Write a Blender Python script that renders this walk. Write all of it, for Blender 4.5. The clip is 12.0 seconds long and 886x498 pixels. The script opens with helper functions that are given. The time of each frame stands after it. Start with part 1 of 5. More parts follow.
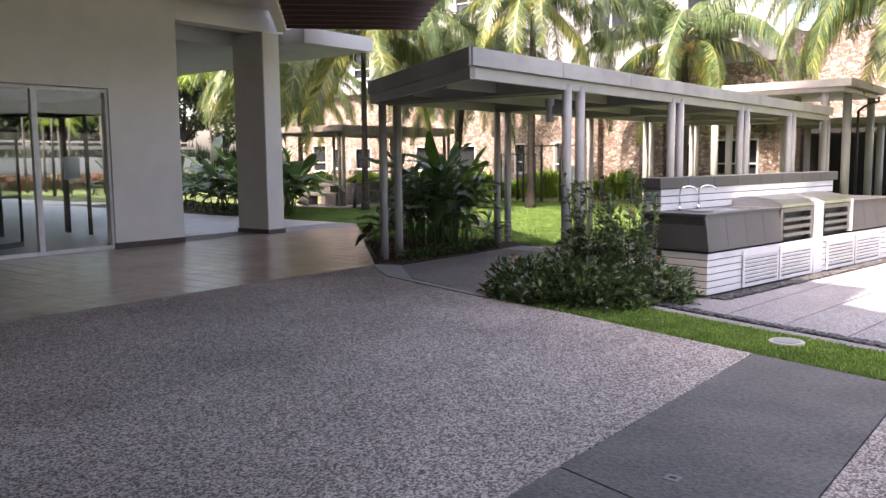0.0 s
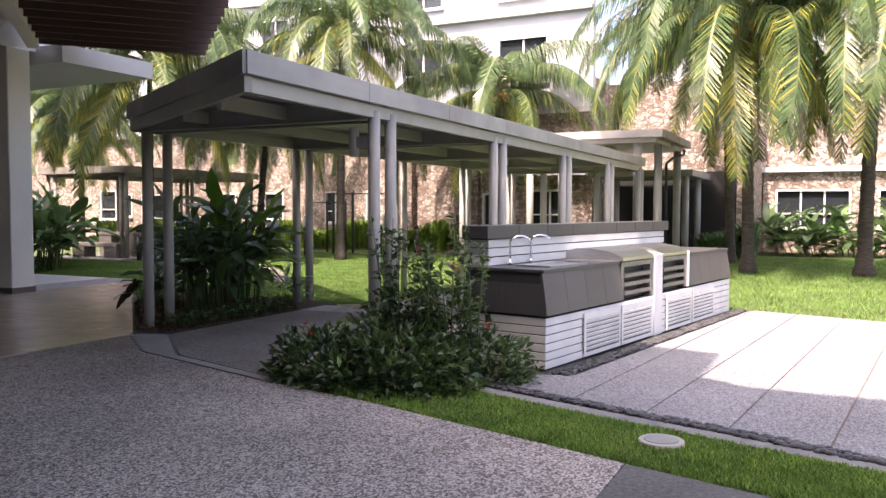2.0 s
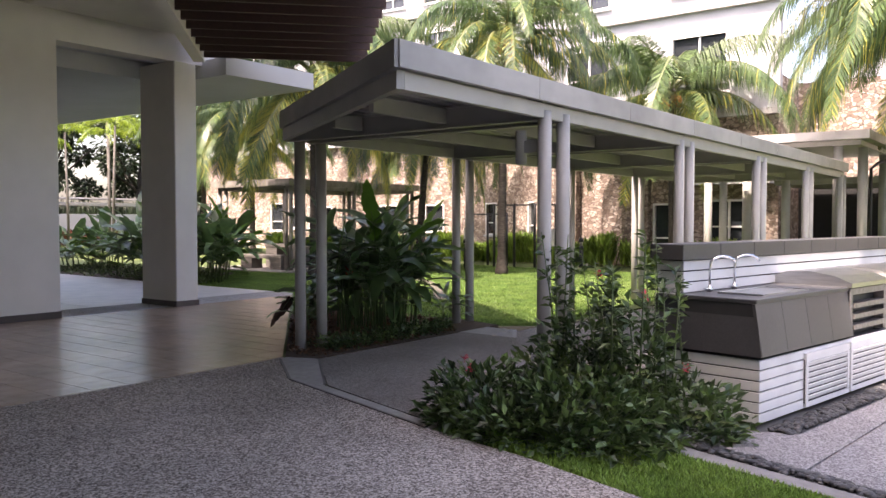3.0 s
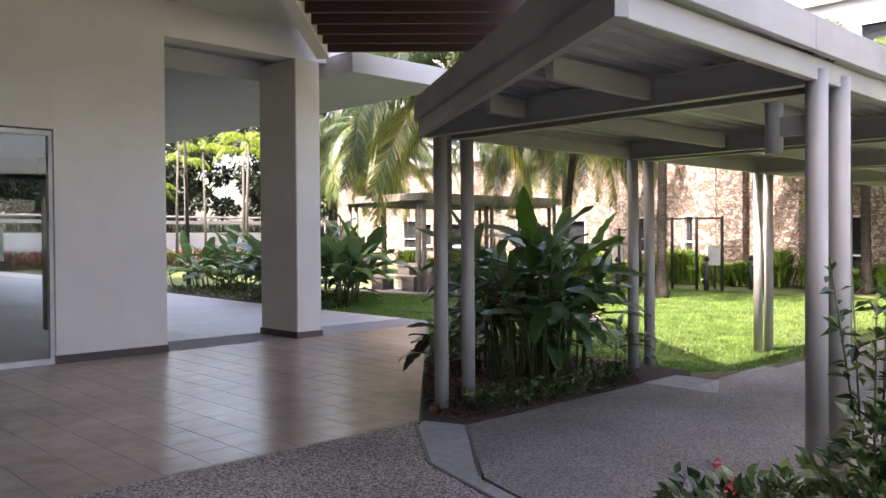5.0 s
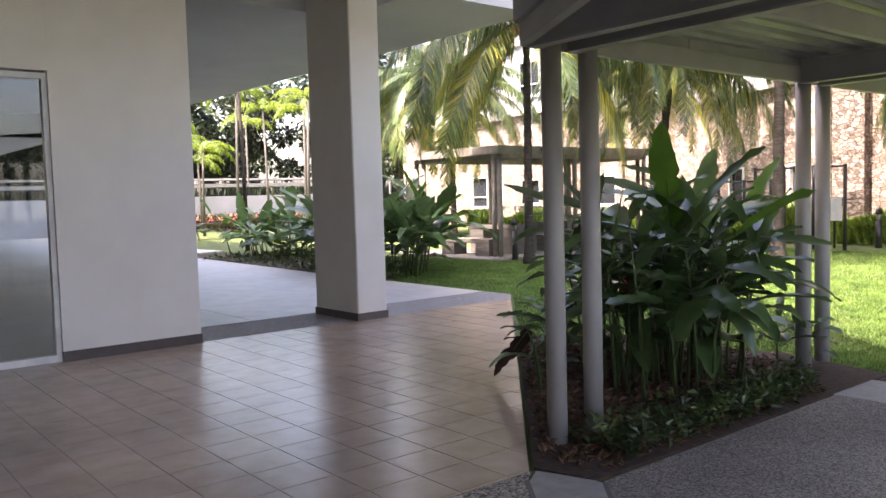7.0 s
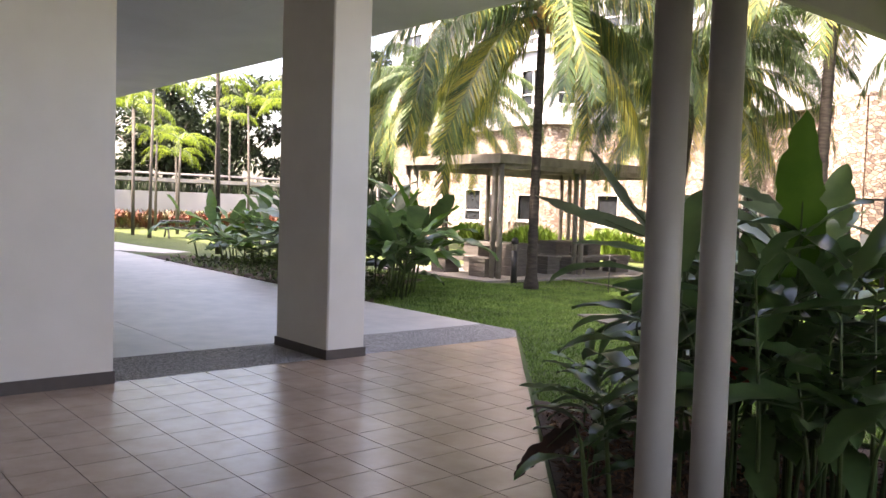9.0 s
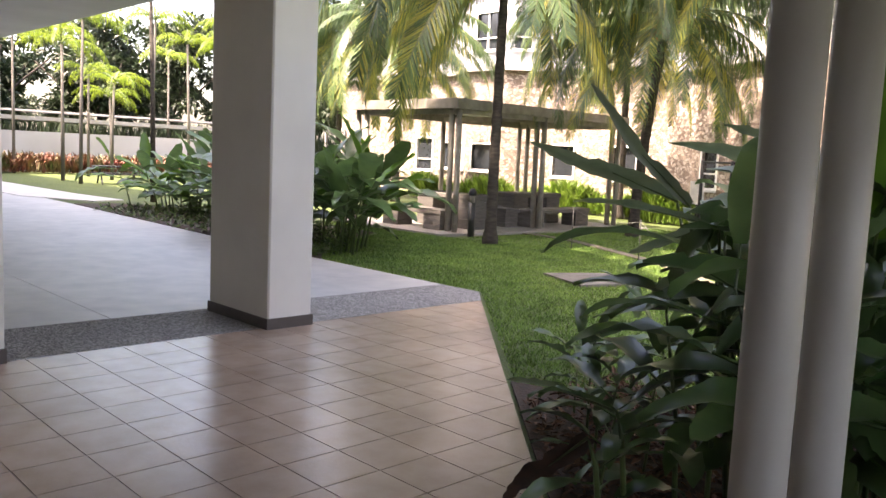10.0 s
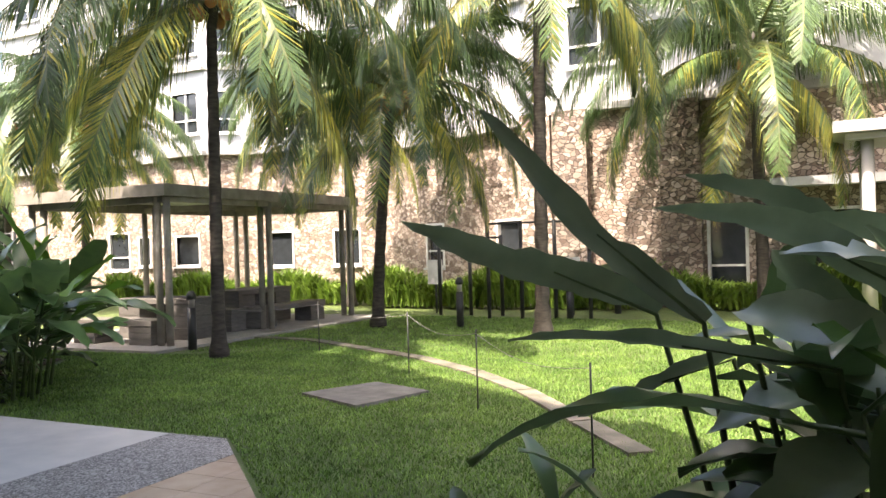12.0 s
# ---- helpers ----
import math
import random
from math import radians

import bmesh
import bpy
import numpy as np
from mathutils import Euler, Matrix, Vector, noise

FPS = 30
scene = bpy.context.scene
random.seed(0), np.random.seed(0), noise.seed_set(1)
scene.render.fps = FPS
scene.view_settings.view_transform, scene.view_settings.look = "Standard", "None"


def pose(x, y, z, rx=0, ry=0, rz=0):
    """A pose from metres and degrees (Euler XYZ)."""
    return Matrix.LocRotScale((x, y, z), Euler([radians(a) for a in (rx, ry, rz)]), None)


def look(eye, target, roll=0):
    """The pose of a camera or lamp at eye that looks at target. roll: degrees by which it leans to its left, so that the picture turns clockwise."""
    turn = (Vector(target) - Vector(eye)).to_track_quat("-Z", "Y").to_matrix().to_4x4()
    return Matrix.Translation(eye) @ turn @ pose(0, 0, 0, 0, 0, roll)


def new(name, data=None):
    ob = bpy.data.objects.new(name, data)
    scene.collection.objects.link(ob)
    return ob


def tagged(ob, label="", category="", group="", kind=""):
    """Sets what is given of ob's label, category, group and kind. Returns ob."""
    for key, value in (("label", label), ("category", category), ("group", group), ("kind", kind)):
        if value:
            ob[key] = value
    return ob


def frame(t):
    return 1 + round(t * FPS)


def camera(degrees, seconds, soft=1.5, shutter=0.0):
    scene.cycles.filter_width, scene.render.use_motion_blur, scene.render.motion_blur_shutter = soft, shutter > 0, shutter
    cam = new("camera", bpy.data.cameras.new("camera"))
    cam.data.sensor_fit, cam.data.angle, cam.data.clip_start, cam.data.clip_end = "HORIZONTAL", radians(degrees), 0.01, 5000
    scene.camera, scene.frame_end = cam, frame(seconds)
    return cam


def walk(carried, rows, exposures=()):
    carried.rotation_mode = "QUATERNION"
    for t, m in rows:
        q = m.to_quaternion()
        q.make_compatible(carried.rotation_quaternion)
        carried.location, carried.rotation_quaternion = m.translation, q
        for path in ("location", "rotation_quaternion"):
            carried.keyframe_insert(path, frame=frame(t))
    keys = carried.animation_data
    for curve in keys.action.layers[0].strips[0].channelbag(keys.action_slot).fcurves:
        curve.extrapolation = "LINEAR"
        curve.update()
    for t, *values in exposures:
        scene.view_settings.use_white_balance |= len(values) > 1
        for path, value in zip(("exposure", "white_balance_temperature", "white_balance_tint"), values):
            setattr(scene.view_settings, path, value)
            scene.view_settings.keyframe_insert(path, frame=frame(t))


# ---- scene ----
cam = camera(57.1, 12.0)
METRES, EYE, TILT, LEAN, TURN = 14.0, 1.5, 0.0, 0.0, 38.1
PATH = [
    (0, (0.104, 0.083, 1.638), (-1.139, 1.635, 1.419), -0.6),
    (0.5, (-0.168, 0.604, 1.595), (-1.276, 2.265, 1.475), -0.9),
    (1, (-0.404, 1.132, 1.577), (-1.439, 2.842, 1.503), -0.3),
    (1.5, (-0.713, 1.566, 1.552), (-1.656, 3.326, 1.433), 0.4),
    (2, (-0.925, 2.012, 1.539), (-1.792, 3.812, 1.443), 0.1),
    (2.5, (-1.232, 2.499, 1.531), (-2.333, 4.166, 1.434), 1.0),
    (3, (-1.61, 2.981, 1.578), (-2.81, 4.579, 1.508), -0.0),
    (3.5, (-1.976, 3.473, 1.598), (-3.344, 4.932, 1.561), -0.5),
    (5.3, (-3.765, 4.812, 1.601), (-5.204, 6.201, 1.572), -0.4),
    (5.5, (-3.957, 4.969, 1.599), (-5.354, 6.4, 1.576), -0.5),
    (6, (-4.419, 5.309, 1.593), (-5.842, 6.713, 1.553), -0.2),
    (6.5, (-4.912, 5.647, 1.612), (-6.361, 7.019, 1.477), -0.7),
    (7, (-5.383, 6.025, 1.622), (-6.928, 7.288, 1.493), -1.6),
    (7.5, (-5.89, 6.364, 1.639), (-7.408, 7.663, 1.548), -0.9),
    (7.7, (-6.085, 6.499, 1.64), (-7.613, 7.787, 1.554), -1.1),
    (9.3, (-7.522, 7.586, 1.619), (-9.047, 8.874, 1.502), 2.8),
    (9.5, (-7.702, 7.712, 1.614), (-9.226, 8.999, 1.465), 3.1),
    (10, (-8.167, 8.02, 1.616), (-9.593, 9.404, 1.393), 2.6),
    (10.5, (-8.653, 8.402, 1.63), (-9.965, 9.898, 1.432), 1.8),
    (11, (-9.164, 8.732, 1.648), (-10.166, 10.46, 1.552), -0.2),
    (11.5, (-9.602, 9.128, 1.652), (-10.519, 10.905, 1.592), -0.9),
    (12, (-10.025, 9.574, 1.662), (-10.891, 11.377, 1.652), -1.7),
]
walk(cam, [(t, look(eye, target, roll)) for t, eye, target, roll in PATH],
     [(0.0, 2.46, 7350, 26), (1.0, 2.14, 7300, 26), (2.0, 2.1, 7200, 26), (3.5, 2.46, 7400, 26), (5.5, 2.93, 7250, 27), (7.0, 2.99, 7300, 27), (9.5, 3.0, 7850, 25), (10.5, 3.15, 7900, 21), (11.0, 3.02, 7900, 18), (12.0, 2.62, 7400, 16)])

# ---- light ----
SUN_ELEVATION, SUN_AZIMUTH = 60.0, 190.0   # degrees; azimuth clockwise from +y
world = bpy.data.worlds.new("world")
scene.world = world
world.use_nodes = True
wn = world.node_tree
wn.nodes.clear()
sky = wn.nodes.new("ShaderNodeTexSky")
sky.sky_type, sky.sun_disc = "NISHITA", False
sky.sun_elevation, sky.sun_rotation = radians(SUN_ELEVATION), radians(SUN_AZIMUTH)
sky.air_density, sky.dust_density, sky.ozone_density = 1.0, 4.0, 1.0
bg = wn.nodes.new("ShaderNodeBackground")
bg.inputs["Strength"].default_value = 0.15
wo = wn.nodes.new("ShaderNodeOutputWorld")
wn.links.new(sky.outputs[0], bg.inputs["Color"])
wn.links.new(bg.outputs[0], wo.inputs["Surface"])

sun = new("sun", bpy.data.lights.new("sun", "SUN"))
sun.data.energy, sun.data.angle, sun.data.color = 2.9, radians(0.6), (1.0, 0.95, 0.86)
az, el = radians(SUN_AZIMUTH), radians(SUN_ELEVATION)
toward = Vector((math.sin(az) * math.cos(el), math.cos(az) * math.cos(el), math.sin(el)))
sun.matrix_world = look((0, 0, 60), Vector((0, 0, 60)) - toward)


# ---- materials ----
def material(name, color, rough=0.7, metal=0.0, color2=None, scale=6.0, bump=0.0, bump_scale=40.0,
             island=0.0, spec=0.5, stretch=(1, 1, 1), stain=0.0, stain_scale=0.7, coat=0.0, translucent=0.0):
    """Base colour mottled between two colours, stained at a larger scale, with fine relief."""
    m = bpy.data.materials.new(name)
    m.use_nodes = True
    t = m.node_tree
    b = t.nodes["Principled BSDF"]
    b.inputs["Roughness"].default_value = rough
    b.inputs["Metallic"].default_value = metal
    b.inputs["Specular IOR Level"].default_value = spec
    b.inputs["Coat Weight"].default_value = coat
    co = t.nodes.new("ShaderNodeTexCoord")
    mp = t.nodes.new("ShaderNodeMapping")
    mp.inputs["Scale"].default_value = stretch
    geo = t.nodes.new("ShaderNodeNewGeometry")
    t.links.new(geo.outputs["Position"], mp.inputs["Vector"])
    n = t.nodes.new("ShaderNodeTexNoise")
    n.inputs["Scale"].default_value, n.inputs["Detail"].default_value = scale, 5.0
    t.links.new(mp.outputs[0], n.inputs["Vector"])
    ramp = t.nodes.new("ShaderNodeMapRange")
    ramp.inputs["From Min"].default_value, ramp.inputs["From Max"].default_value = 0.32, 0.68
    t.links.new(n.outputs["Fac"], ramp.inputs["Value"])
    mix = t.nodes.new("ShaderNodeMix")
    mix.data_type = "RGBA"
    c2 = color2 or tuple(c * 0.8 for c in color)
    mix.inputs[6].default_value, mix.inputs[7].default_value = (*color, 1), (*c2, 1)
    t.links.new(ramp.outputs[0], mix.inputs[0])
    out = mix.outputs[2]
    if stain:
        n2 = t.nodes.new("ShaderNodeTexNoise")
        n2.inputs["Scale"].default_value, n2.inputs["Detail"].default_value = stain_scale, 4.0
        t.links.new(geo.outputs["Position"], n2.inputs["Vector"])
        r2 = t.nodes.new("ShaderNodeMapRange")
        r2.inputs["From Min"].default_value, r2.inputs["From Max"].default_value = 0.35, 0.7
        r2.inputs["To Min"].default_value, r2.inputs["To Max"].default_value = 1.0, 1.0 - stain
        t.links.new(n2.outputs["Fac"], r2.inputs["Value"])
        hs = t.nodes.new("ShaderNodeHueSaturation")
        t.links.new(out, hs.inputs["Color"])
        t.links.new(r2.outputs[0], hs.inputs["Value"])
        out = hs.outputs[0]
    if island:
        ri = t.nodes.new("ShaderNodeObjectInfo")
        ad = t.nodes.new("ShaderNodeMath")
        ad.operation = "ADD"
        t.links.new(ri.outputs["Random"], ad.inputs[0])
        t.links.new(geo.outputs["Random Per Island"], ad.inputs[1])
        fr = t.nodes.new("ShaderNodeMath")
        fr.operation = "FRACT"
        t.links.new(ad.outputs[0], fr.inputs[0])
        r3 = t.nodes.new("ShaderNodeMapRange")
        r3.inputs["To Min"].default_value, r3.inputs["To Max"].default_value = 1 - island, 1 + island
        t.links.new(fr.outputs[0], r3.inputs["Value"])
        hs = t.nodes.new("ShaderNodeHueSaturation")
        t.links.new(out, hs.inputs["Color"])
        t.links.new(r3.outputs[0], hs.inputs["Value"])
        out = hs.outputs[0]
    t.links.new(out, b.inputs["Base Color"])
    if bump:
        n3 = t.nodes.new("ShaderNodeTexNoise")
        n3.inputs["Scale"].default_value, n3.inputs["Detail"].default_value = bump_scale, 3.0
        t.links.new(mp.outputs[0], n3.inputs["Vector"])
        bp = t.nodes.new("ShaderNodeBump")
        bp.inputs["Strength"].default_value, bp.inputs["Distance"].default_value = min(1.0, bump), 0.01
        t.links.new(n3.outputs["Fac"], bp.inputs["Height"])
        t.links.new(bp.outputs[0], b.inputs["Normal"])
    if translucent:
        tr = t.nodes.new("ShaderNodeBsdfTranslucent")
        t.links.new(out, tr.inputs["Color"])
        ms = t.nodes.new("ShaderNodeMixShader")
        ms.inputs[0].default_value = translucent
        t.links.new(b.outputs[0], ms.inputs[1])
        t.links.new(tr.outputs[0], ms.inputs[2])
        t.links.new(ms.outputs[0], t.nodes["Material Output"].inputs["Surface"])
    return m


def pebble_material(name, dark, mid, light, scale=70.0, rough=0.75, bump=0.5, stain=0.25, spec=0.4):
    """Washed aggregate: every pebble its own tone, cement between."""
    m = bpy.data.materials.new(name)
    m.use_nodes = True
    t = m.node_tree
    b = t.nodes["Principled BSDF"]
    b.inputs["Roughness"].default_value = rough
    b.inputs["Specular IOR Level"].default_value = spec
    geo = t.nodes.new("ShaderNodeNewGeometry")
    v = t.nodes.new("ShaderNodeTexVoronoi")
    v.inputs["Scale"].default_value = scale
    t.links.new(geo.outputs["Position"], v.inputs["Vector"])
    bw = t.nodes.new("ShaderNodeRGBToBW")
    t.links.new(v.outputs["Color"], bw.inputs[0])
    cr = t.nodes.new("ShaderNodeValToRGB")
    cr.color_ramp.elements[0].position, cr.color_ramp.elements[0].color = 0.25, (*dark, 1)
    cr.color_ramp.elements[1].position, cr.color_ramp.elements[1].color = 0.75, (*light, 1)
    e = cr.color_ramp.elements.new(0.5)
    e.color = (*mid, 1)
    t.links.new(bw.outputs[0], cr.inputs[0])
    n2 = t.nodes.new("ShaderNodeTexNoise")
    n2.inputs["Scale"].default_value, n2.inputs["Detail"].default_value = 0.8, 6.0
    t.links.new(geo.outputs["Position"], n2.inputs["Vector"])
    r2 = t.nodes.new("ShaderNodeMapRange")
    r2.inputs["From Min"].default_value, r2.inputs["From Max"].default_value = 0.35, 0.7
    r2.inputs["To Min"].default_value, r2.inputs["To Max"].default_value = 1.0, 1.0 - stain
    t.links.new(n2.outputs["Fac"], r2.inputs["Value"])
    hs = t.nodes.new("ShaderNodeHueSaturation")
    t.links.new(cr.outputs[0], hs.inputs["Color"])
    t.links.new(r2.outputs[0], hs.inputs["Value"])
    t.links.new(hs.outputs[0], b.inputs["Base Color"])
    bp = t.nodes.new("ShaderNodeBump")
    bp.invert = True
    bp.inputs["Strength"].default_value, bp.inputs["Distance"].default_value = bump, 0.006
    t.links.new(v.outputs["Distance"], bp.inputs["Height"])
    t.links.new(bp.outputs[0], b.inputs["Normal"])
    return m


def stone_wall_material(name, tone=1.0):
    """Rubble stone facing far off: stones of many tones with pale mortar between."""
    m = bpy.data.materials.new(name)
    m.use_nodes = True
    t = m.node_tree
    b = t.nodes["Principled BSDF"]
    b.inputs["Roughness"].default_value = 0.9
    geo = t.nodes.new("ShaderNodeNewGeometry")
    mp = t.nodes.new("ShaderNodeMapping")
    mp.inputs["Scale"].default_value = (1, 1, 1.5)
    t.links.new(geo.outputs["Position"], mp.inputs["Vector"])
    nz = t.nodes.new("ShaderNodeTexNoise")
    nz.inputs["Scale"].default_value = 3.0
    t.links.new(mp.outputs[0], nz.inputs["Vector"])
    va = t.nodes.new("ShaderNodeVectorMath")
    va.operation = "MULTIPLY_ADD"
    va.inputs[1].default_value = (0.25, 0.25, 0.25)
    t.links.new(nz.outputs["Color"], va.inputs[0])
    t.links.new(mp.outputs[0], va.inputs[2])
    v = t.nodes.new("ShaderNodeTexVoronoi")
    v.inputs["Scale"].default_value = 6.6
    t.links.new(va.outputs[0], v.inputs["Vector"])
    ve = t.nodes.new("ShaderNodeTexVoronoi")
    ve.feature = "DISTANCE_TO_EDGE"
    ve.inputs["Scale"].default_value = 6.6
    t.links.new(va.outputs[0], ve.inputs["Vector"])
    bw = t.nodes.new("ShaderNodeRGBToBW")
    t.links.new(v.outputs["Color"], bw.inputs[0])
    cr = t.nodes.new("ShaderNodeValToRGB")
    cr.color_ramp.elements[0].position, cr.color_ramp.elements[0].color = 0.2, (0.18 * tone, 0.13 * tone, 0.105 * tone, 1)
    cr.color_ramp.elements[1].position, cr.color_ramp.elements[1].color = 0.8, (0.46 * tone, 0.385 * tone, 0.33 * tone, 1)
    e = cr.color_ramp.elements.new(0.5)
    e.color = (0.32 * tone, 0.25 * tone, 0.205 * tone, 1)
    t.links.new(bw.outputs[0], cr.inputs[0])
    mr = t.nodes.new("ShaderNodeMapRange")
    mr.inputs["From Min"].default_value, mr.inputs["From Max"].default_value = 0.02, 0.07
    t.links.new(ve.outputs["Distance"], mr.inputs["Value"])
    mix = t.nodes.new("ShaderNodeMix")
    mix.data_type = "RGBA"
    mix.inputs[6].default_value = (0.13 * tone, 0.105 * tone, 0.09 * tone, 1)
    t.links.new(mr.outputs[0], mix.inputs[0])
    t.links.new(cr.outputs[0], mix.inputs[7])
    t.links.new(mix.outputs[2], b.inputs["Base Color"])
    bp = t.nodes.new("ShaderNodeBump")
    bp.inputs["Strength"].default_value, bp.inputs["Distance"].default_value = 1.0, 0.05
    t.links.new(mr.outputs[0], bp.inputs["Height"])
    t.links.new(bp.outputs[0], b.inputs["Normal"])
    return m


def glass_material(name, tint=(0.75, 0.82, 0.8)):
    m = bpy.data.materials.new(name)
    m.use_nodes = True
    t = m.node_tree
    b = t.nodes["Principled BSDF"]
    b.inputs["Base Color"].default_value = (*tint, 1)
    b.inputs["Roughness"].default_value = 0.02
    b.inputs["IOR"].default_value = 1.5
    b.inputs["Transmission Weight"].default_value = 1.0
    return m


AGG = pebble_material("washed_aggregate", (0.125, 0.098, 0.078), (0.385, 0.32, 0.268), (0.74, 0.655, 0.575), 86, stain=0.34)
AGG_FINE = pebble_material("fine_washed_aggregate", (0.165, 0.143, 0.127), (0.30, 0.265, 0.238), (0.46, 0.42, 0.38), 105, stain=0.35)
AGG_DARK = pebble_material("dark_washed_aggregate", (0.13, 0.12, 0.112), (0.27, 0.25, 0.235), (0.48, 0.45, 0.42), 80, stain=0.2)
PATIO = pebble_material("pale_washed_aggregate", (0.13, 0.125, 0.13), (0.27, 0.26, 0.265), (0.41, 0.40, 0.405), 95, stain=0.2)
SLATE = material("dark_slate_paving", (0.095, 0.09, 0.078), 0.72, color2=(0.20, 0.19, 0.165), scale=30, bump=1.0, bump_scale=55, stain=0.35, stain_scale=1.6)
TERRA = material("buff_terracotta_tile", (0.47, 0.35, 0.272), 0.25, color2=(0.40, 0.285, 0.21), scale=5, bump=0.08, bump_scale=30, island=0.05, stain=0.25, stain_scale=1.0)
GROUT = material("grey_grout", (0.24, 0.185, 0.145), 0.9)
KERB_LIGHT = material("bleached_concrete_kerb", (0.44, 0.42, 0.39), 0.8, scale=12, bump=0.3, bump_scale=80, stain=0.2, stain_scale=2)
KERB = material("pale_concrete_kerb", (0.30, 0.285, 0.265), 0.8, scale=12, bump=0.3, bump_scale=80, stain=0.25, stain_scale=2)
PAVE = material("pale_screed", (0.64, 0.605, 0.56), 0.45, color2=(0.52, 0.50, 0.47), scale=3, bump=0.1, stain=0.15)
WHITE = material("white_render_paint", (0.72, 0.69, 0.64), 0.75, color2=(0.68, 0.65, 0.60), scale=2.5, bump=0.12, bump_scale=90, stain=0.08)
BRIGHT = material("bright_white_paint", (0.52, 0.53, 0.55), 0.7, color2=(0.47, 0.48, 0.50), scale=0.6, stain=0.1)
BASEBOARD = material("dark_skirting_tile", (0.085, 0.07, 0.065), 0.4, scale=8)
STEEL = material("grey_painted_steel", (0.41, 0.40, 0.375), 0.42, color2=(0.37, 0.36, 0.335), scale=4, bump=0.05, stain=0.15, stain_scale=1.5)
FASCIA = material("grey_fascia_panel", (0.42, 0.41, 0.40), 0.5, color2=(0.38, 0.37, 0.36), scale=3, stain=0.3, stain_scale=1.4, stretch=(1, 1, 3))
DECK = material("corrugated_roof_sheet", (0.44, 0.44, 0.45), 0.4, metal=0.3, scale=5)
LOUVER = material("dark_red_brown_timber", (0.06, 0.027, 0.024), 0.6, color2=(0.035, 0.018, 0.017), scale=8, stretch=(1, 6, 6), bump=0.2)
STONE = stone_wall_material("rubble_stone", 1.2)
STONE_DARK = stone_wall_material("dark_rubble_stone", 0.72)
GRASS = material("lawn_grass", (0.10, 0.135, 0.032), 0.85, color2=(0.07, 0.11, 0.025), scale=3.0, bump=1.0, bump_scale=70, stain=0.3, stain_scale=0.9)
BLADE = material("grass_blade", (0.205, 0.335, 0.07), 0.6, color2=(0.10, 0.20, 0.04), scale=2.0, island=0.6, translucent=0.3, stain=0.25, stain_scale=0.6)
SOIL = material("leaf_littered_soil", (0.085, 0.055, 0.038), 0.95, color2=(0.045, 0.032, 0.024), scale=14, bump=1.0, bump_scale=30)
CONCRETE = material("raw_grey_concrete", (0.17, 0.155, 0.14), 0.85, color2=(0.12, 0.11, 0.10), scale=5, bump=0.4, bump_scale=50, stain=0.35, stretch=(1, 1, 5))
LEAF = material("glossy_green_leaf", (0.125, 0.215, 0.075), 0.28, color2=(0.07, 0.135, 0.05), scale=5, island=0.35, spec=0.6, translucent=0.28)
# Paler and greyer than LEAF: sky sheen on the blades put into the colour.
LEAF_GREY = material("sky_sheen_grey_green_leaf", (0.26, 0.33, 0.20), 0.34, color2=(0.15, 0.21, 0.12), scale=5, island=0.3, spec=0.6, translucent=0.2)
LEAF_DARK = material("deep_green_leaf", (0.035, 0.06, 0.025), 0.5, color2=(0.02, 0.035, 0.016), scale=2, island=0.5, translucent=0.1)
LEAF_LIGHT = material("bright_green_leaf", (0.10, 0.22, 0.025), 0.4, color2=(0.07, 0.17, 0.02), scale=5, island=0.35, translucent=0.35)
LEAF_BUSH = material("small_shrub_leaf", (0.125, 0.19, 0.055), 0.3, color2=(0.03, 0.065, 0.025), scale=5, island=0.6, translucent=0.25)
STEM = material("green_stem", (0.10, 0.155, 0.045), 0.5, color2=(0.05, 0.075, 0.03), scale=10)
FROND = material("palm_leaflet", (0.105, 0.165, 0.055), 0.36, color2=(0.038, 0.075, 0.025), scale=1.6, island=0.45, translucent=0.22)
FROND_OLD = material("yellowing_palm_leaflet", (0.42, 0.36, 0.06), 0.45, color2=(0.17, 0.22, 0.05), scale=1.5, island=0.3, translucent=0.3)
RACHIS = material("palm_midrib", (0.14, 0.155, 0.055), 0.5, color2=(0.09, 0.11, 0.04))
TRUNK = material("ringed_palm_bark", (0.075, 0.062, 0.05), 0.9, color2=(0.028, 0.023, 0.019), scale=6, bump=1.0, bump_scale=12, stretch=(1, 1, 4), stain=0.3, stain_scale=2)
HUSK = material("orange_coconut_husk", (0.42, 0.17, 0.05), 0.6, color2=(0.3, 0.13, 0.05))
FRAME_WHITE = material("white_window_frame", (0.75, 0.75, 0.73), 0.45)
DARK_GLASS = material("dark_window_pane", (0.03, 0.035, 0.04), 0.06, spec=0.8)
GLASS = glass_material("clear_glass")
# Near-black stands in for the shade inside the entrance doorway.
DARK = material("doorway_shade", (0.02, 0.02, 0.02), 0.8)
STEEL_OLD = material("weathered_brown_steel", (0.34, 0.315, 0.275), 0.6, color2=(0.23, 0.21, 0.18), scale=4, stain=0.3, stain_scale=3)
GRILL = material("used_grill_steel", (0.30, 0.28, 0.27), 0.45, metal=0.6, color2=(0.2, 0.18, 0.17), scale=20)
HEDGE = material("yellow_green_strap_leaf", (0.20, 0.30, 0.05), 0.45, color2=(0.11, 0.20, 0.03), scale=3, island=0.4, translucent=0.35)
CHROME = material("polished_chrome", (0.75, 0.75, 0.76), 0.12, metal=1.0)
STAINLESS = material("brushed_stainless", (0.62, 0.61, 0.60), 0.3, metal=1.0, bump=0.1, bump_scale=100, stretch=(1, 1, 12))
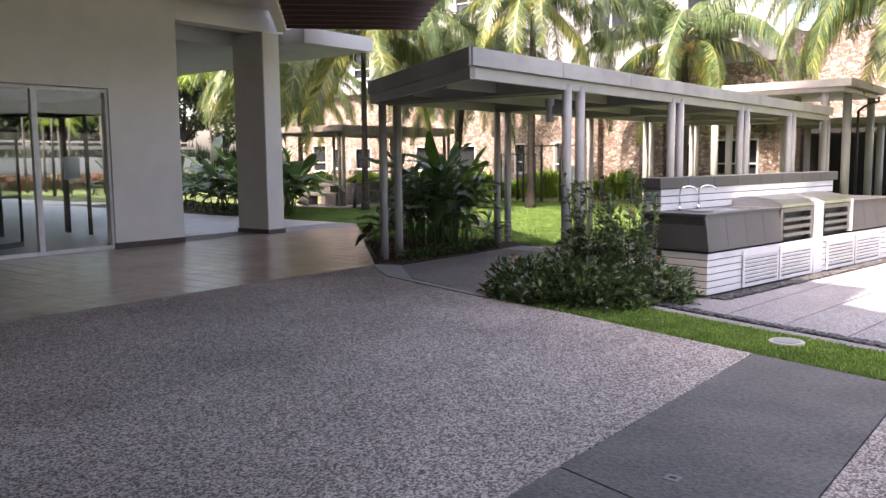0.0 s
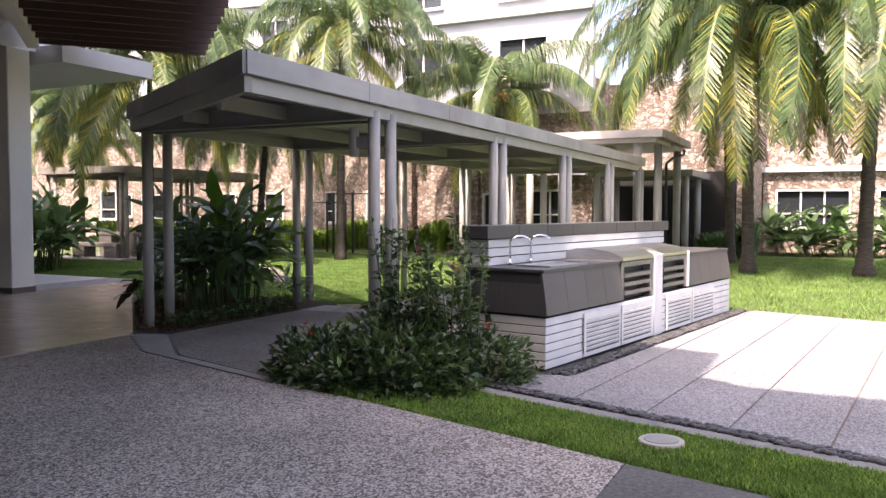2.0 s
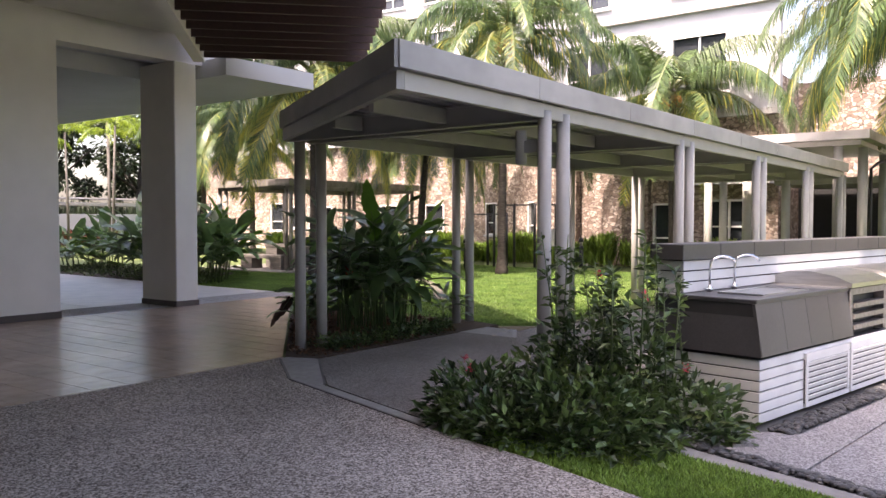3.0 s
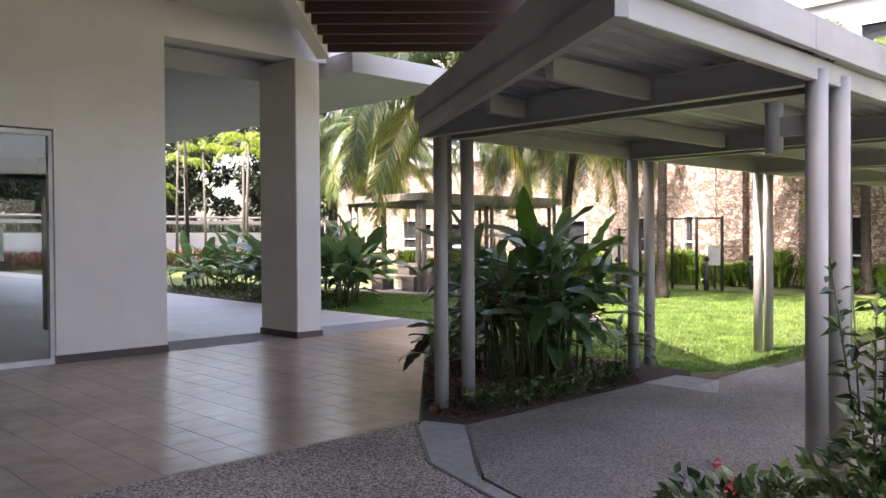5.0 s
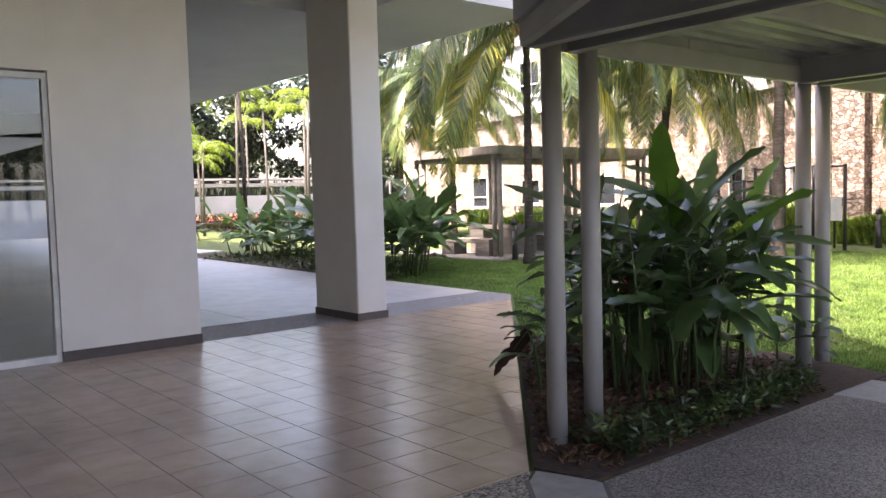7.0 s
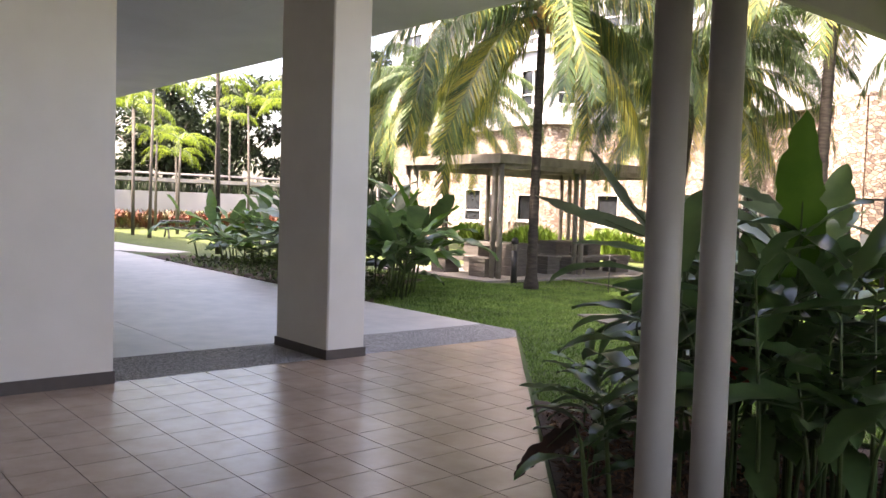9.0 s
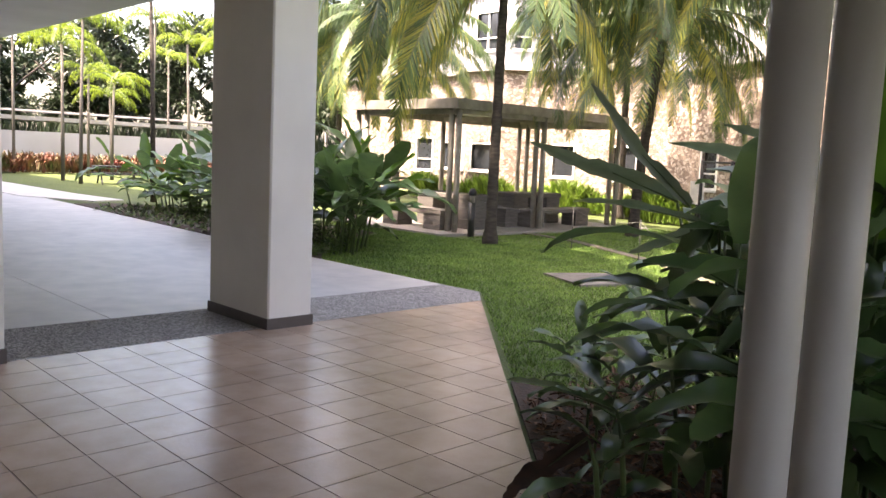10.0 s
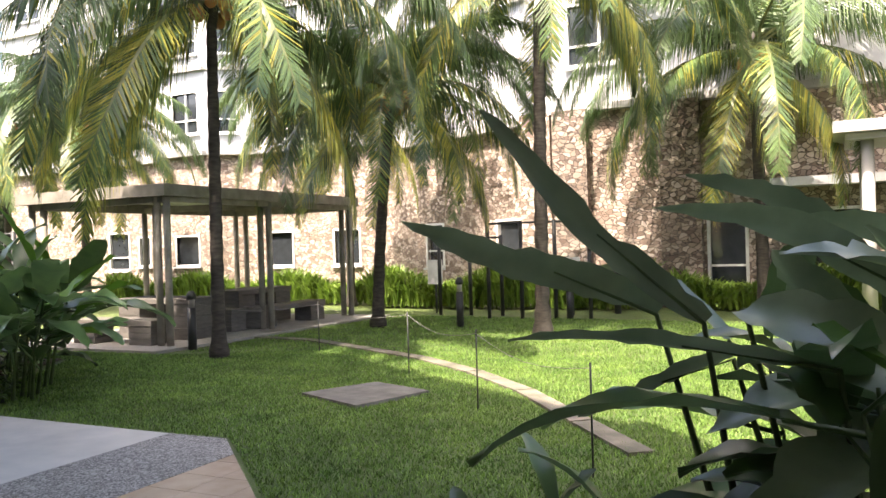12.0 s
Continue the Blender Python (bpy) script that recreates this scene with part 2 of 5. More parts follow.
BOARD = material("white_painted_board", (0.74, 0.73, 0.72), 0.6, color2=(0.68, 0.67, 0.66), scale=4, bump=0.1, stain=0.12, stain_scale=2.5)
# Near-black stands in for the shade between boards, panels and louvres.
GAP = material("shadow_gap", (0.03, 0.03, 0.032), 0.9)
GRANITE = material("dark_grey_stone_cladding", (0.068, 0.067, 0.071), 0.38, color2=(0.055, 0.054, 0.058), scale=60, bump=0.05, island=0.08, stain=0.15, stain_scale=3)
PEBBLE = material("dark_river_pebble", (0.03, 0.03, 0.031), 0.5, color2=(0.075, 0.072, 0.07), scale=9, island=0.5)
BLACK_METAL = material("black_painted_metal", (0.03, 0.03, 0.032), 0.5, scale=10)


# ---- mesh helpers ----
def obj(name, bm, mat, parent=None, label="", smooth=False):
    me = bpy.data.meshes.new(name)
    if smooth:
        for f in bm.faces:
            f.smooth = True
    bm.to_mesh(me)
    bm.free()
    for k in (mat if isinstance(mat, (list, tuple)) else [mat]):
        me.materials.append(k)
    o = new(name, me)
    if parent is not None:
        o.parent = parent
    return tagged(o, label)


def thing(name, label, category, m=None, group="", kind=""):
    o = new(name)
    o.empty_display_size = 0.1
    if m is not None:
        o.matrix_basis = m
    return tagged(o, label, category, group, kind)


def box(bm, x0, y0, z0, x1, y1, z1, bevel=0.0, mi=0):
    vs = [bm.verts.new((x, y, z)) for z in (z0, z1) for x, y in ((x0, y0), (x1, y0), (x1, y1), (x0, y1))]
    fs = [bm.faces.new([vs[i] for i in q]) for q in ((3, 2, 1, 0), (4, 5, 6, 7), (0, 1, 5, 4), (1, 2, 6, 5), (2, 3, 7, 6), (3, 0, 4, 7))]
    for f in fs:
        f.material_index = mi
    if bevel:
        es = list({e for f in fs for e in f.edges})
        bmesh.ops.bevel(bm, geom=es, offset=bevel, segments=1, affect="EDGES")
    return vs


def prism(bm, pts, z0, z1, mi=0):
    """Upright prism over a polygon given anticlockwise."""
    a = [bm.verts.new((x, y, z0)) for x, y in pts]
    b = [bm.verts.new((x, y, z1)) for x, y in pts]
    n = len(pts)
    fs = [bm.faces.new(b), bm.faces.new(a[::-1])]
    for i in range(n):
        fs.append(bm.faces.new((a[i], a[(i + 1) % n], b[(i + 1) % n], b[i])))
    for f in fs:
        f.material_index = mi


def beam(bm, p, q, w, h, up=(0, 0, 1)):
    """A bar of width w and height h between two points, its top face along them lowered by h / 2."""
    p, q = Vector(p), Vector(q)
    d = (q - p).normalized()
    s = d.cross(Vector(up)).normalized()
    u = s.cross(d).normalized()
    vs = [bm.verts.new(c + s * a * w / 2 + u * b * h / 2) for c in (p, q) for a, b in ((-1, -1), (1, -1), (1, 1), (-1, 1))]
    for f in ((3, 2, 1, 0), (4, 5, 6, 7), (0, 1, 5, 4), (1, 2, 6, 5), (2, 3, 7, 6), (3, 0, 4, 7)):
        bm.faces.new([vs[i] for i in f])


def tube(bm, pts, radii, n=8, cap=True):
    rings = []
    pts = [Vector(p) for p in pts]
    for i, p in enumerate(pts):
        d = (pts[min(i + 1, len(pts) - 1)] - pts[max(i - 1, 0)]).normalized()
        ref = Vector((1, 0, 0)) if abs(d.x) < 0.9 else Vector((0, 1, 0))
        s = d.cross(ref).normalized()
        u = s.cross(d)
        r = radii[i] if isinstance(radii, (list, tuple)) else radii
        rings.append([bm.verts.new(p + (s * math.cos(a) + u * math.sin(a)) * r) for a in [2 * math.pi * k / n for k in range(n)]])
    for a, b in zip(rings, rings[1:]):
        for k in range(n):
            f = bm.faces.new((a[k], a[(k + 1) % n], b[(k + 1) % n], b[k]))
            f.smooth = True
    if cap:
        bm.faces.new(rings[0][::-1])
        bm.faces.new(rings[-1])


def raw(name, verts, faces, mats, parent=None, label="", mat_ids=None, smooth=False):
    me = bpy.data.meshes.new(name)
    me.from_pydata(verts, [], faces)
    for k in mats:
        me.materials.append(k)
    if mat_ids is not None:
        me.polygons.foreach_set("material_index", mat_ids)
    if smooth:
        me.polygons.foreach_set("use_smooth", [True] * len(faces))
    me.update()
    o = new(name, me)
    if parent is not None:
        o.parent = parent
    return tagged(o, label)


def simple(name, label, category, mat, *boxes, bevel=0.0, kind="", group=""):
    bm = bmesh.new()
    for b in boxes:
        box(bm, *b, bevel=bevel)
    o = obj(name, bm, mat, label=label)
    return tagged(o, "", category, group, kind)


# ---- ground and paving ----
def slab(name, pts, top, mat, label, kind="structure", depth=0.3, category="paving"):
    bm = bmesh.new()
    prism(bm, pts, top - depth, top)
    return tagged(obj(name, bm, mat, label=label), "", category, "", kind)


DIAG_A, DIAG_B = (-8.70, 9.36), (-14.94, 15.25)      # the terrace's slanting edge


def diag_y(x):
    return DIAG_A[1] + (x - DIAG_A[0]) * (DIAG_B[1] - DIAG_A[1]) / (DIAG_B[0] - DIAG_A[0])


def lawn_fall(x, y):
    """How far the lawn falls below its general level towards the lower part of the walkway."""
    return 0.17 * np.clip((x + 11.3) / 2.6, 0, 1) * np.clip((y - 13.3) / 1.6, 0, 1) * np.clip((23.6 - y) / 1.5, 0, 1)


bm = bmesh.new()
grid = [[bm.verts.new((-12.5 + 4.2 * i / 12, 12.3 + 11.3 * j / 24, -0.02 - lawn_fall(-12.5 + 4.2 * i / 12, 12.3 + 11.3 * j / 24))) for j in range(25)] for i in range(13)]
for i in range(12):
    for j in range(24):
        bm.faces.new((grid[i][j], grid[i + 1][j], grid[i + 1][j + 1], grid[i][j + 1]))
for gx0, gy0, gx1, gy1 in ((-600, -600, 600, 12.3), (-600, 12.3, -12.5, 23.6), (-5.1, 12.3, 600, 23.6), (-600, 23.6, 600, 600)):
    box(bm, gx0, gy0, -0.9, gx1, gy1, -0.02)
tagged(obj("ground", bm, GRASS, label="green lawn reaching to the horizon"), "", "lawn", "", "structure")

EDGE = [(-5.44, 7.83), (-4.42, 7.62), (-2.05, 6.90), (-0.88, 6.58), (3.0, 5.4)]
slab("pavement_main", [(-8.70, -6), (-2.05, -6)] + [(-2.05, 6.90), (-4.42, 7.62), (-5.44, 7.83), (-7.66, 8.50), (-8.60, 9.22), (-8.70, 9.36)], 0.0, AGG,
      "grey-brown washed aggregate floor")
slab("pavement_slate_near", [(-2.04, -6), (-0.85, -6), (-0.85, 3.40), (-2.04, 3.73)], 0.0, SLATE, "dark grey slate paving strip")
slab("pavement_slate", [(-2.04, 3.745), (-0.85, 3.415), (-0.85, 6.56), (-2.04, 6.89)], 0.0, SLATE, "dark grey slate paving strip")
slab("pavement_side", [(-0.84, -6), (6.0, -6), (6.0, 4.5), (-0.84, 6.55)], 0.0, AGG, "grey-brown washed aggregate floor beside the slate strip")
slab("terrace_bed", [(-14.50, -6), (-8.71, -6), (-8.71, 9.34), (-14.50, 14.82)], -0.004, GROUT, "grout bed of the tiled terrace")
slab("pavement_strip", [(-15.6, 9.8), (-14.51, 9.8), (-14.51, 14.83), (-14.94, 15.24), (-15.6, 15.24)], -0.002, AGG_DARK, "dark washed aggregate strip beside the tiles")
slab("pavement_pale", [(-60, 11.0), (-15.61, 11.0), (-15.61, 15.24), (-21.6, 15.32), (-30.0, 15.75), (-60, 16.5)], -0.004, PAVE, "pale screed walkway in front of the lawn")
slab("pavement_inner", [(-60, -6), (-15.62, -6), (-15.62, 10.99), (-60, 10.99)], -0.004, PAVE, "pale screed floor under the building")
slab("kerb", [(-7.66, 8.51), (-7.2, 8.37), (-7.18, 8.52), (-8.26, 9.50), (-8.34, 9.50), (-8.68, 9.38), (-8.58, 9.22)], 0.004, KERB_LIGHT, "pale concrete kerb piece at the walkway corner")
slab("kerb_edge", [(-7.2, 8.37), (-5.4, 7.84), (-5.4, 7.95), (-7.18, 8.49)], 0.004, KERB_LIGHT, "narrow pale concrete kerb")
slab("walkway_upper", [(-8.3, 9.52), (-7.16, 8.53), (-5.42, 7.97), (-5.1, 8.2), (-5.1, 12.3), (-8.3, 12.3)], 0.0, AGG_FINE, "washed aggregate walkway under the pergola")
slab("walkway_block", [(-8.33, 12.31), (-7.8, 12.31), (-7.8, 13.0), (-8.33, 13.0)], 0.0, KERB_LIGHT, "pale concrete block beside the step")
slab("walkway_step", [(-8.3, 12.31), (-5.1, 12.31), (-5.1, 15.2), (-8.3, 15.2)], -0.15, AGG_FINE, "walkway landing one step down")
for k in range(4):
    y0 = 15.21 + 2.1 * k
    slab("walkway_lower", [(-8.3, y0), (-5.1, y0), (-5.1, y0 + 2.08), (-8.3, y0 + 2.08)], -0.22, AGG_FINE, "lower walkway slab under the pergola")
slab("walkway_bed", [(-8.3, 15.2), (-5.1, 15.2), (-5.1, 23.6), (-8.3, 23.6)], -0.235, BASEBOARD, "dark joint bed of the walkway")
for i, (a, b) in enumerate((((-8.60, 9.22), (-7.66, 8.50)), ((-7.66, 8.50), (-5.42, 7.83)), ((-7.19, 8.52), (-8.28, 9.51)))):
    d = Vector((b[0] - a[0], b[1] - a[1], 0)).normalized()
    q = Vector((-d.y, d.x, 0)) * 0.013
    a, b = Vector((*a, 0)), Vector((*b, 0))
    slab("joint", [(a - q)[:2], (b - q)[:2], (b + q)[:2], (a + q)[:2]], 0.007, BASEBOARD, "dark joint beside the kerb", depth=0.05)


# ---- pergola over the walkway ----
ROWS_Y = [9.85, 13.2, 16.5, 19.8, 22.9]
PX0, PX1 = -8.97, -5.45
POST_ROWS = {PX0: [10.06, 13.3, 16.67, 19.95, 23.0], PX1: [9.86, 13.28, 16.62, 19.85, 22.95]}


def floor_z(y):
    return 0.0 if y < 12.3 else (-0.15 if y < 15.2 else -0.22)


pergola = thing("walkway_pergola", "long grey painted steel walkway canopy on paired round posts", "pergola")
for k, y in enumerate(ROWS_Y):
    for x in (PX0, PX1):
        py = POST_ROWS[x][k]
        for dy in (-0.18, 0.18):
            bm = bmesh.new()
            tube(bm, [(x, py + dy, floor_z(y) - 0.1), (x, py + dy, 2.60)], 0.066, 18)
            obj("post", bm, STEEL, pergola)
    for dy in (-0.17, 0.17):
        bm = bmesh.new()
        sec = [(-0.045, 2.515), (0.045, 2.515), (0.045, 2.53), (0.01, 2.53), (0.01, 2.71), (0.045, 2.71), (0.045, 2.724), (-0.045, 2.724), (-0.045, 2.71), (-0.01, 2.71), (-0.01, 2.53), (-0.045, 2.53)]
        a = [bm.verts.new((PX0 + 0.03, y + dy + u, z)) for u, z in sec]
        b = [bm.verts.new((PX1 - 0.03, y + dy + u, z)) for u, z in sec]
        for k in range(12):
            bm.faces.new((a[k], a[(k + 1) % 12], b[(k + 1) % 12], b[k]))
        bmesh.ops.recalc_face_normals(bm, faces=bm.faces)
        obj("cross_beam", bm, STEEL, pergola)
YEND = 23.2
FL, FR = (-9.02, 9.62), (-5.35, 7.45)
for x in (PX0, PX1):
    bm = bmesh.new()
    y0 = FL[1] if x == PX0 else FR[1] + 0.12
    box(bm, x - 0.03, y0 + 0.02, 2.53, x + 0.03, YEND - 0.1, 2.665, 0.004)
    obj("edge_beam", bm, STEEL, pergola)
bm = bmesh.new()
beam(bm, (FL[0] + 0.07, FL[1] + 0.01, 2.597), (FR[0] - 0.07, FR[1] + 0.09, 2.597), 0.06, 0.134)
obj("front_beam", bm, STEEL, pergola)
for x in (-7.75, -6.6):
    bm = bmesh.new()
    fy = FL[1] + (x - FL[0]) * (FR[1] - FL[1]) / (FR[0] - FL[0])
    ys = [fy + 0.15] + ROWS_Y
    for a, b in zip(ys, ys[1:]):
        box(bm, x - 0.03, a + 0.2, 2.56, x + 0.03, b - 0.2, 2.71, 0.004)
    obj("purlin", bm, STEEL, pergola)
# fascia panels
n = 8
cuts = [FR[1] + (YEND - FR[1]) * i / n for i in range(n + 1)]
for a, b in zip(cuts, cuts[1:]):
    bm = bmesh.new()
    box(bm, FR[0] - 0.05, a + 0.004, 2.67, FR[0], b - 0.004, 2.87, 0.003)
    obj("fascia_panel", bm, FASCIA, pergola)
    bm = bmesh.new()
    a2, b2 = max(a, FL[1]), b
    if b2 - a2 > 0.2:
        box(bm, FL[0], a2 + 0.004, 2.67, FL[0] + 0.05, b2 - 0.004, 2.87, 0.003)
        obj("fascia_panel", bm, FASCIA, pergola)
bm = bmesh.new()
beam(bm, (FL[0] + 0.02, FL[1], 2.77), (FR[0] - 0.02, FR[1], 2.77), 0.05, 0.2)
obj("front_fascia", bm, FASCIA, pergola)
bm = bmesh.new()
x = PX0 - 0.02
prof = []
while x < PX1:
    # trapezoid ribs of the sheet, running along the walkway
    fy = FL[1] + (x - FL[0]) * (FR[1] - FL[1]) / (FR[0] - FL[0]) + 0.12
    for u, z in ((0, 2.745), (0.09, 2.745), (0.10, 2.78), (0.19, 2.78)):
        prof.append((bm.verts.new((x + u, fy, z)), bm.verts.new((x + u, YEND - 0.05, z))))
    x += 0.2
for (a, b), (c, d) in zip(prof, prof[1:]):
    bm.faces.new((a, c, d, b))
obj("roof_sheet", bm, DECK, pergola)
bm = bmesh.new()
prism(bm, [(FR[0] - 0.06, FR[1] + 0.1), (FR[0] - 0.06, YEND), (FL[0] + 0.06, YEND), (FL[0] + 0.06, FL[1] + 0.06)], 2.80, 2.84)
obj("roof_cap", bm, FASCIA, pergola)
lamp_thing = thing("wall_lamp", "grey cylindrical downlight fixed to a pergola post", "lamp", Matrix.Translation((PX1 - 0.28, 9.72, 2.28)))
bm = bmesh.new()
tube(bm, [(0, 0, -0.16), (0, 0, 0.16)], 0.055, 16)
obj("lamp_body", bm, STEEL, lamp_thing)
bm = bmesh.new()
box(bm, 0.05, -0.03, -0.06, 0.21, 0.03, 0.06)
obj("bracket", bm, STEEL, lamp_thing)

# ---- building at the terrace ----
# Dark colour stands in for the unlit room behind the glass.
ROOM = material("unlit_room_shade", (0.10, 0.10, 0.10), 0.8)
SHEET = material("smoked_roof_sheet", (0.20, 0.11, 0.10), 0.5, translucent=0.5)
# Dark to cut bounce: for unseen walls added to block light from the south.
SHADE_WALL = material("shade_wall_grey", (0.09, 0.088, 0.085), 0.8, scale=3, stain=0.1)
# Unseen mass above the ceiling, placed to shade terrace, patio and lawn.
bm = bmesh.new()
prism(bm, [(-60, -20), (14, -20), (14, -7.9), (-1.7, 2.6), (-18.2, 13.6), (-60, 13.6)], 5.52, 11.0)
tagged(obj("upper_storeys", bm, WHITE, label="unseen plain upper storeys over the terrace, added to cast their shade"), "", "building", "", "structure")
# Unseen slab; its outline is worked back from the shadow on the patio.
slab("roof_shadow_caster", [(-60, -20), (14, -20), (14, 2.4), (-3.2, 2.7), (-3.2, 4.3), (-5.0, 4.8), (-18.2, 13.6), (-60, 13.6)], 12.0, WHITE, "unseen stepped white slab added to cast the patio's shadow edge", depth=0.4, category="roof")
# Added and unseen: stops light coming in under the building.
slab("wall_inner_blocker", [(-60, -6.3), (-19.2, -6.3), (-19.2, -6.0), (-60, -6.0)], 5.2, SHADE_WALL, "unseen dark wall added to block light under the building", depth=5.2, category="wall")
simple("floor_room", "pale floor inside the glazed room", "floor", PAVE, (-18.99, -6, -0.3, -14.61, 9.49, 0.002), kind="structure")

simple("column", "square white rendered column with dark skirting on the terrace", "column", WHITE, (-15.5, 11.93, 0, -14.42, 12.4, 4.48), bevel=0.015, kind="structure")
simple("trim_column", "dark skirting round the column", "skirting", BASEBOARD, (-15.512, 11.918, 0, -14.408, 12.412, 0.10), kind="structure")
WY = 8.27
simple("wall_west", "plain off-white rendered wall", "wall", WHITE,
       (-14.75, WY, 0, -14.45, 9.77, 5.2), (-14.75, -6, 3.02, -14.45, WY - 0.001, 5.2), (-14.75, -6, 0, -14.45, 2.6, 3.019), kind="structure")
# Added wall behind the start, unseen; it darkens faces turned south.
slab("wall_south_blocker", [(-14.44, 4.0), (-14.44, 3.7), (12.0, -8.55), (12.0, -8.25)], 4.94, SHADE_WALL, "unseen dark wall added to block light from the south", depth=4.94, category="wall")
simple("baseboard", "dark skirting along the rendered wall", "skirting", BASEBOARD, (-14.76, WY, 0, -14.438, 9.782, 0.11), kind="structure")
simple("beam_west", "off-white beam between wall and column", "beam", WHITE, (-14.9, 9.775, 4.48, -14.5, 13.0, 5.2), kind="structure")
simple("ceiling", "off-white plastered ceiling", "ceiling", WHITE, (-60, -8, 5.21, -14.46, 12.6, 5.5), kind="structure")
slab("ceiling_terrace", [(-14.44, -8), (6.9, -8), (-14.2, 12.2), (-14.44, 12.2)], 5.2, WHITE, "off-white plastered ceiling over the terrace", depth=0.25, category="ceiling")
simple("roof_slab", "white concrete roof slab with a deep edge", "roof", BRIGHT, (-60, 12.6, 4.25, -13.8, 14.8, 4.58), (-60, 9.0, 4.251, -15.51, 12.599, 4.581), (-15.509, 9.0, 4.579, -14.9, 12.6, 4.9), kind="structure")
win = thing("glazed_door", "aluminium-framed glass sliding doors in the rendered wall", "door")
for y0, y1 in ((2.6, 4.5), (4.5, 6.9), (6.9, WY)):
    bm = bmesh.new()
    for b in ((-14.6, y0, 0, -14.5, y0 + 0.05, 3.0), (-14.6, y1 - 0.05, 0, -14.5, y1, 3.0), (-14.6, y0 + 0.05, 2.94, -14.5, y1 - 0.05, 3.0), (-14.6, y0 + 0.05, 0, -14.5, y1 - 0.05, 0.07)):
        box(bm, *b)
    obj("door_frame", bm, FRAME_WHITE, win)
    bm = bmesh.new()
    box(bm, -14.56, y0 + 0.05, 0.07, -14.55, y1 - 0.05, 2.94)
    obj("pane", bm, GLASS, win)
simple("wall_inner", "wall inside the glazed room, coloured dark for the unlit interior", "wall", ROOM, (-15.5, 9.5, 0, -14.76, 9.76, 5.2), (-19, -6, 3.05, -14.76, 9.5, 3.2), (-19, 9.5, 2.7, -15.51, 9.7, 3.2), (-19.2, -6, 2.7, -19.01, 9.7, 3.2), kind="structure")

def inner_door(x, y, w, turn):
    t = thing("inner_glass_door", "half-open inner glass door with a steel frame and a push bar", "door", Matrix.Translation((x, y, 0)) @ Matrix.Rotation(radians(turn), 4, "Z"), "inner doors")
    bm = bmesh.new()
    for b in ((0, 0, 0.01, 0.05, 0.04, 2.3), (w - 0.05, 0, 0.01, w, 0.04, 2.3), (0.05, 0, 2.24, w - 0.05, 0.04, 2.3), (0.05, 0, 0.01, w - 0.05, 0.04, 0.11)):
        box(bm, *b)
    obj("door_frame", bm, BLACK_METAL, t)
    bm = bmesh.new()
    box(bm, 0.05, 0.015, 0.11, w - 0.05, 0.025, 2.24)
    obj("pane", bm, GLASS, t)
    bm = bmesh.new()
    beam(bm, (0.05, 0.07, 1.0), (w - 0.05, 0.07, 1.0), 0.03, 0.05)
    obj("push_bar", bm, STAINLESS, t)
    return t


inner_door(-16.4, 5.2, 0.95, 62)
inner_door(-16.4, 7.4, 0.95, -70)
inner_door(-16.2, 3.4, 0.95, 75)
counter = thing("reception_counter", "low pale counter with a dark top inside the glazed room", "counter", Matrix.Translation((-17.3, 6.0, 0)))
bm = bmesh.new()
box(bm, -0.3, -0.8, 0.003, 0.3, 0.8, 0.95, 0.01)
obj("body", bm, BOARD, counter)
bm = bmesh.new()
box(bm, -0.34, -0.84, 0.951, 0.34, 0.84, 0.99, 0.005)
obj("counter_top", bm, BLACK_METAL, counter)
notice = thing("paper_notice", "white paper notice fixed inside the glass door", "notice", Matrix.Translation((-14.575, 7.55, 1.55)))
bm = bmesh.new()
box(bm, -0.002, -0.15, -0.21, 0.002, 0.15, 0.21)
obj("sheet", bm, FRAME_WHITE, notice)
for k in range(9):
    y = 9.6 - k * 1.5
    simple("mullion", "dark window post on the far side of the room", "window post", BLACK_METAL, (-19.1, y, 0, -19.03, y + 0.07, 2.69), kind="structure")
for k in range(3):
    simple("mullion", "dark window post on the far side of the room", "window post", BLACK_METAL, (-16.9 - k, 9.55, 0, -16.83 - k, 9.62, 2.69), kind="structure")

# slatted canopy over the slanting edge
U = Vector((DIAG_B[0] - DIAG_A[0], DIAG_B[1] - DIAG_A[1], 0)).normalized()
V = Vector((-U.y, U.x, 0))
if V.y < 0:
    V = -V
corner = Vector((-14.2, 12.3, 4.7))
simple_bm = bmesh.new()
beam(simple_bm, corner + U * 0.1, corner - U * 28, 0.2, 0.42)
tagged(obj("beam_slanting", simple_bm, WHITE, label="off-white slanting edge beam"), "", "beam", "", "structure")
canopy = thing("slatted_canopy", "dark red-brown timber slat canopy along the roof edge", "canopy")
W = 2.9
for i in range(46):
    p = corner - U * (0.25 + i * 0.56) + V * 0.12
    bm = bmesh.new()
    beam(bm, p + Vector((0, 0, -0.08)), p + V * W + Vector((0, 0, -0.08)), 0.06, 0.2)
    obj("slat", bm, LOUVER, canopy)
for off in (0.45, 1.5, 2.5):
    bm = bmesh.new()
    p = corner + V * off + Vector((0, 0, 0.07))
    beam(bm, p - U * 0.1, p - U * 26, 0.06, 0.08)
    obj("batten", bm, LOUVER, canopy)
bm = bmesh.new()
p = corner + V * 1.5 + Vector((0, 0, 0.14))
beam(bm, p - U * 0.1, p - U * 26, 2.8, 0.03)
obj("cover_sheet", bm, SHEET, canopy)

# ---- barbecue counter ----
BBQ = Matrix.Translation((-3.4, 9.42, 0)) @ Matrix.Rotation(radians(-10.4), 4, "Z")
# local: y along the counter, -x to the back
L = 5.75
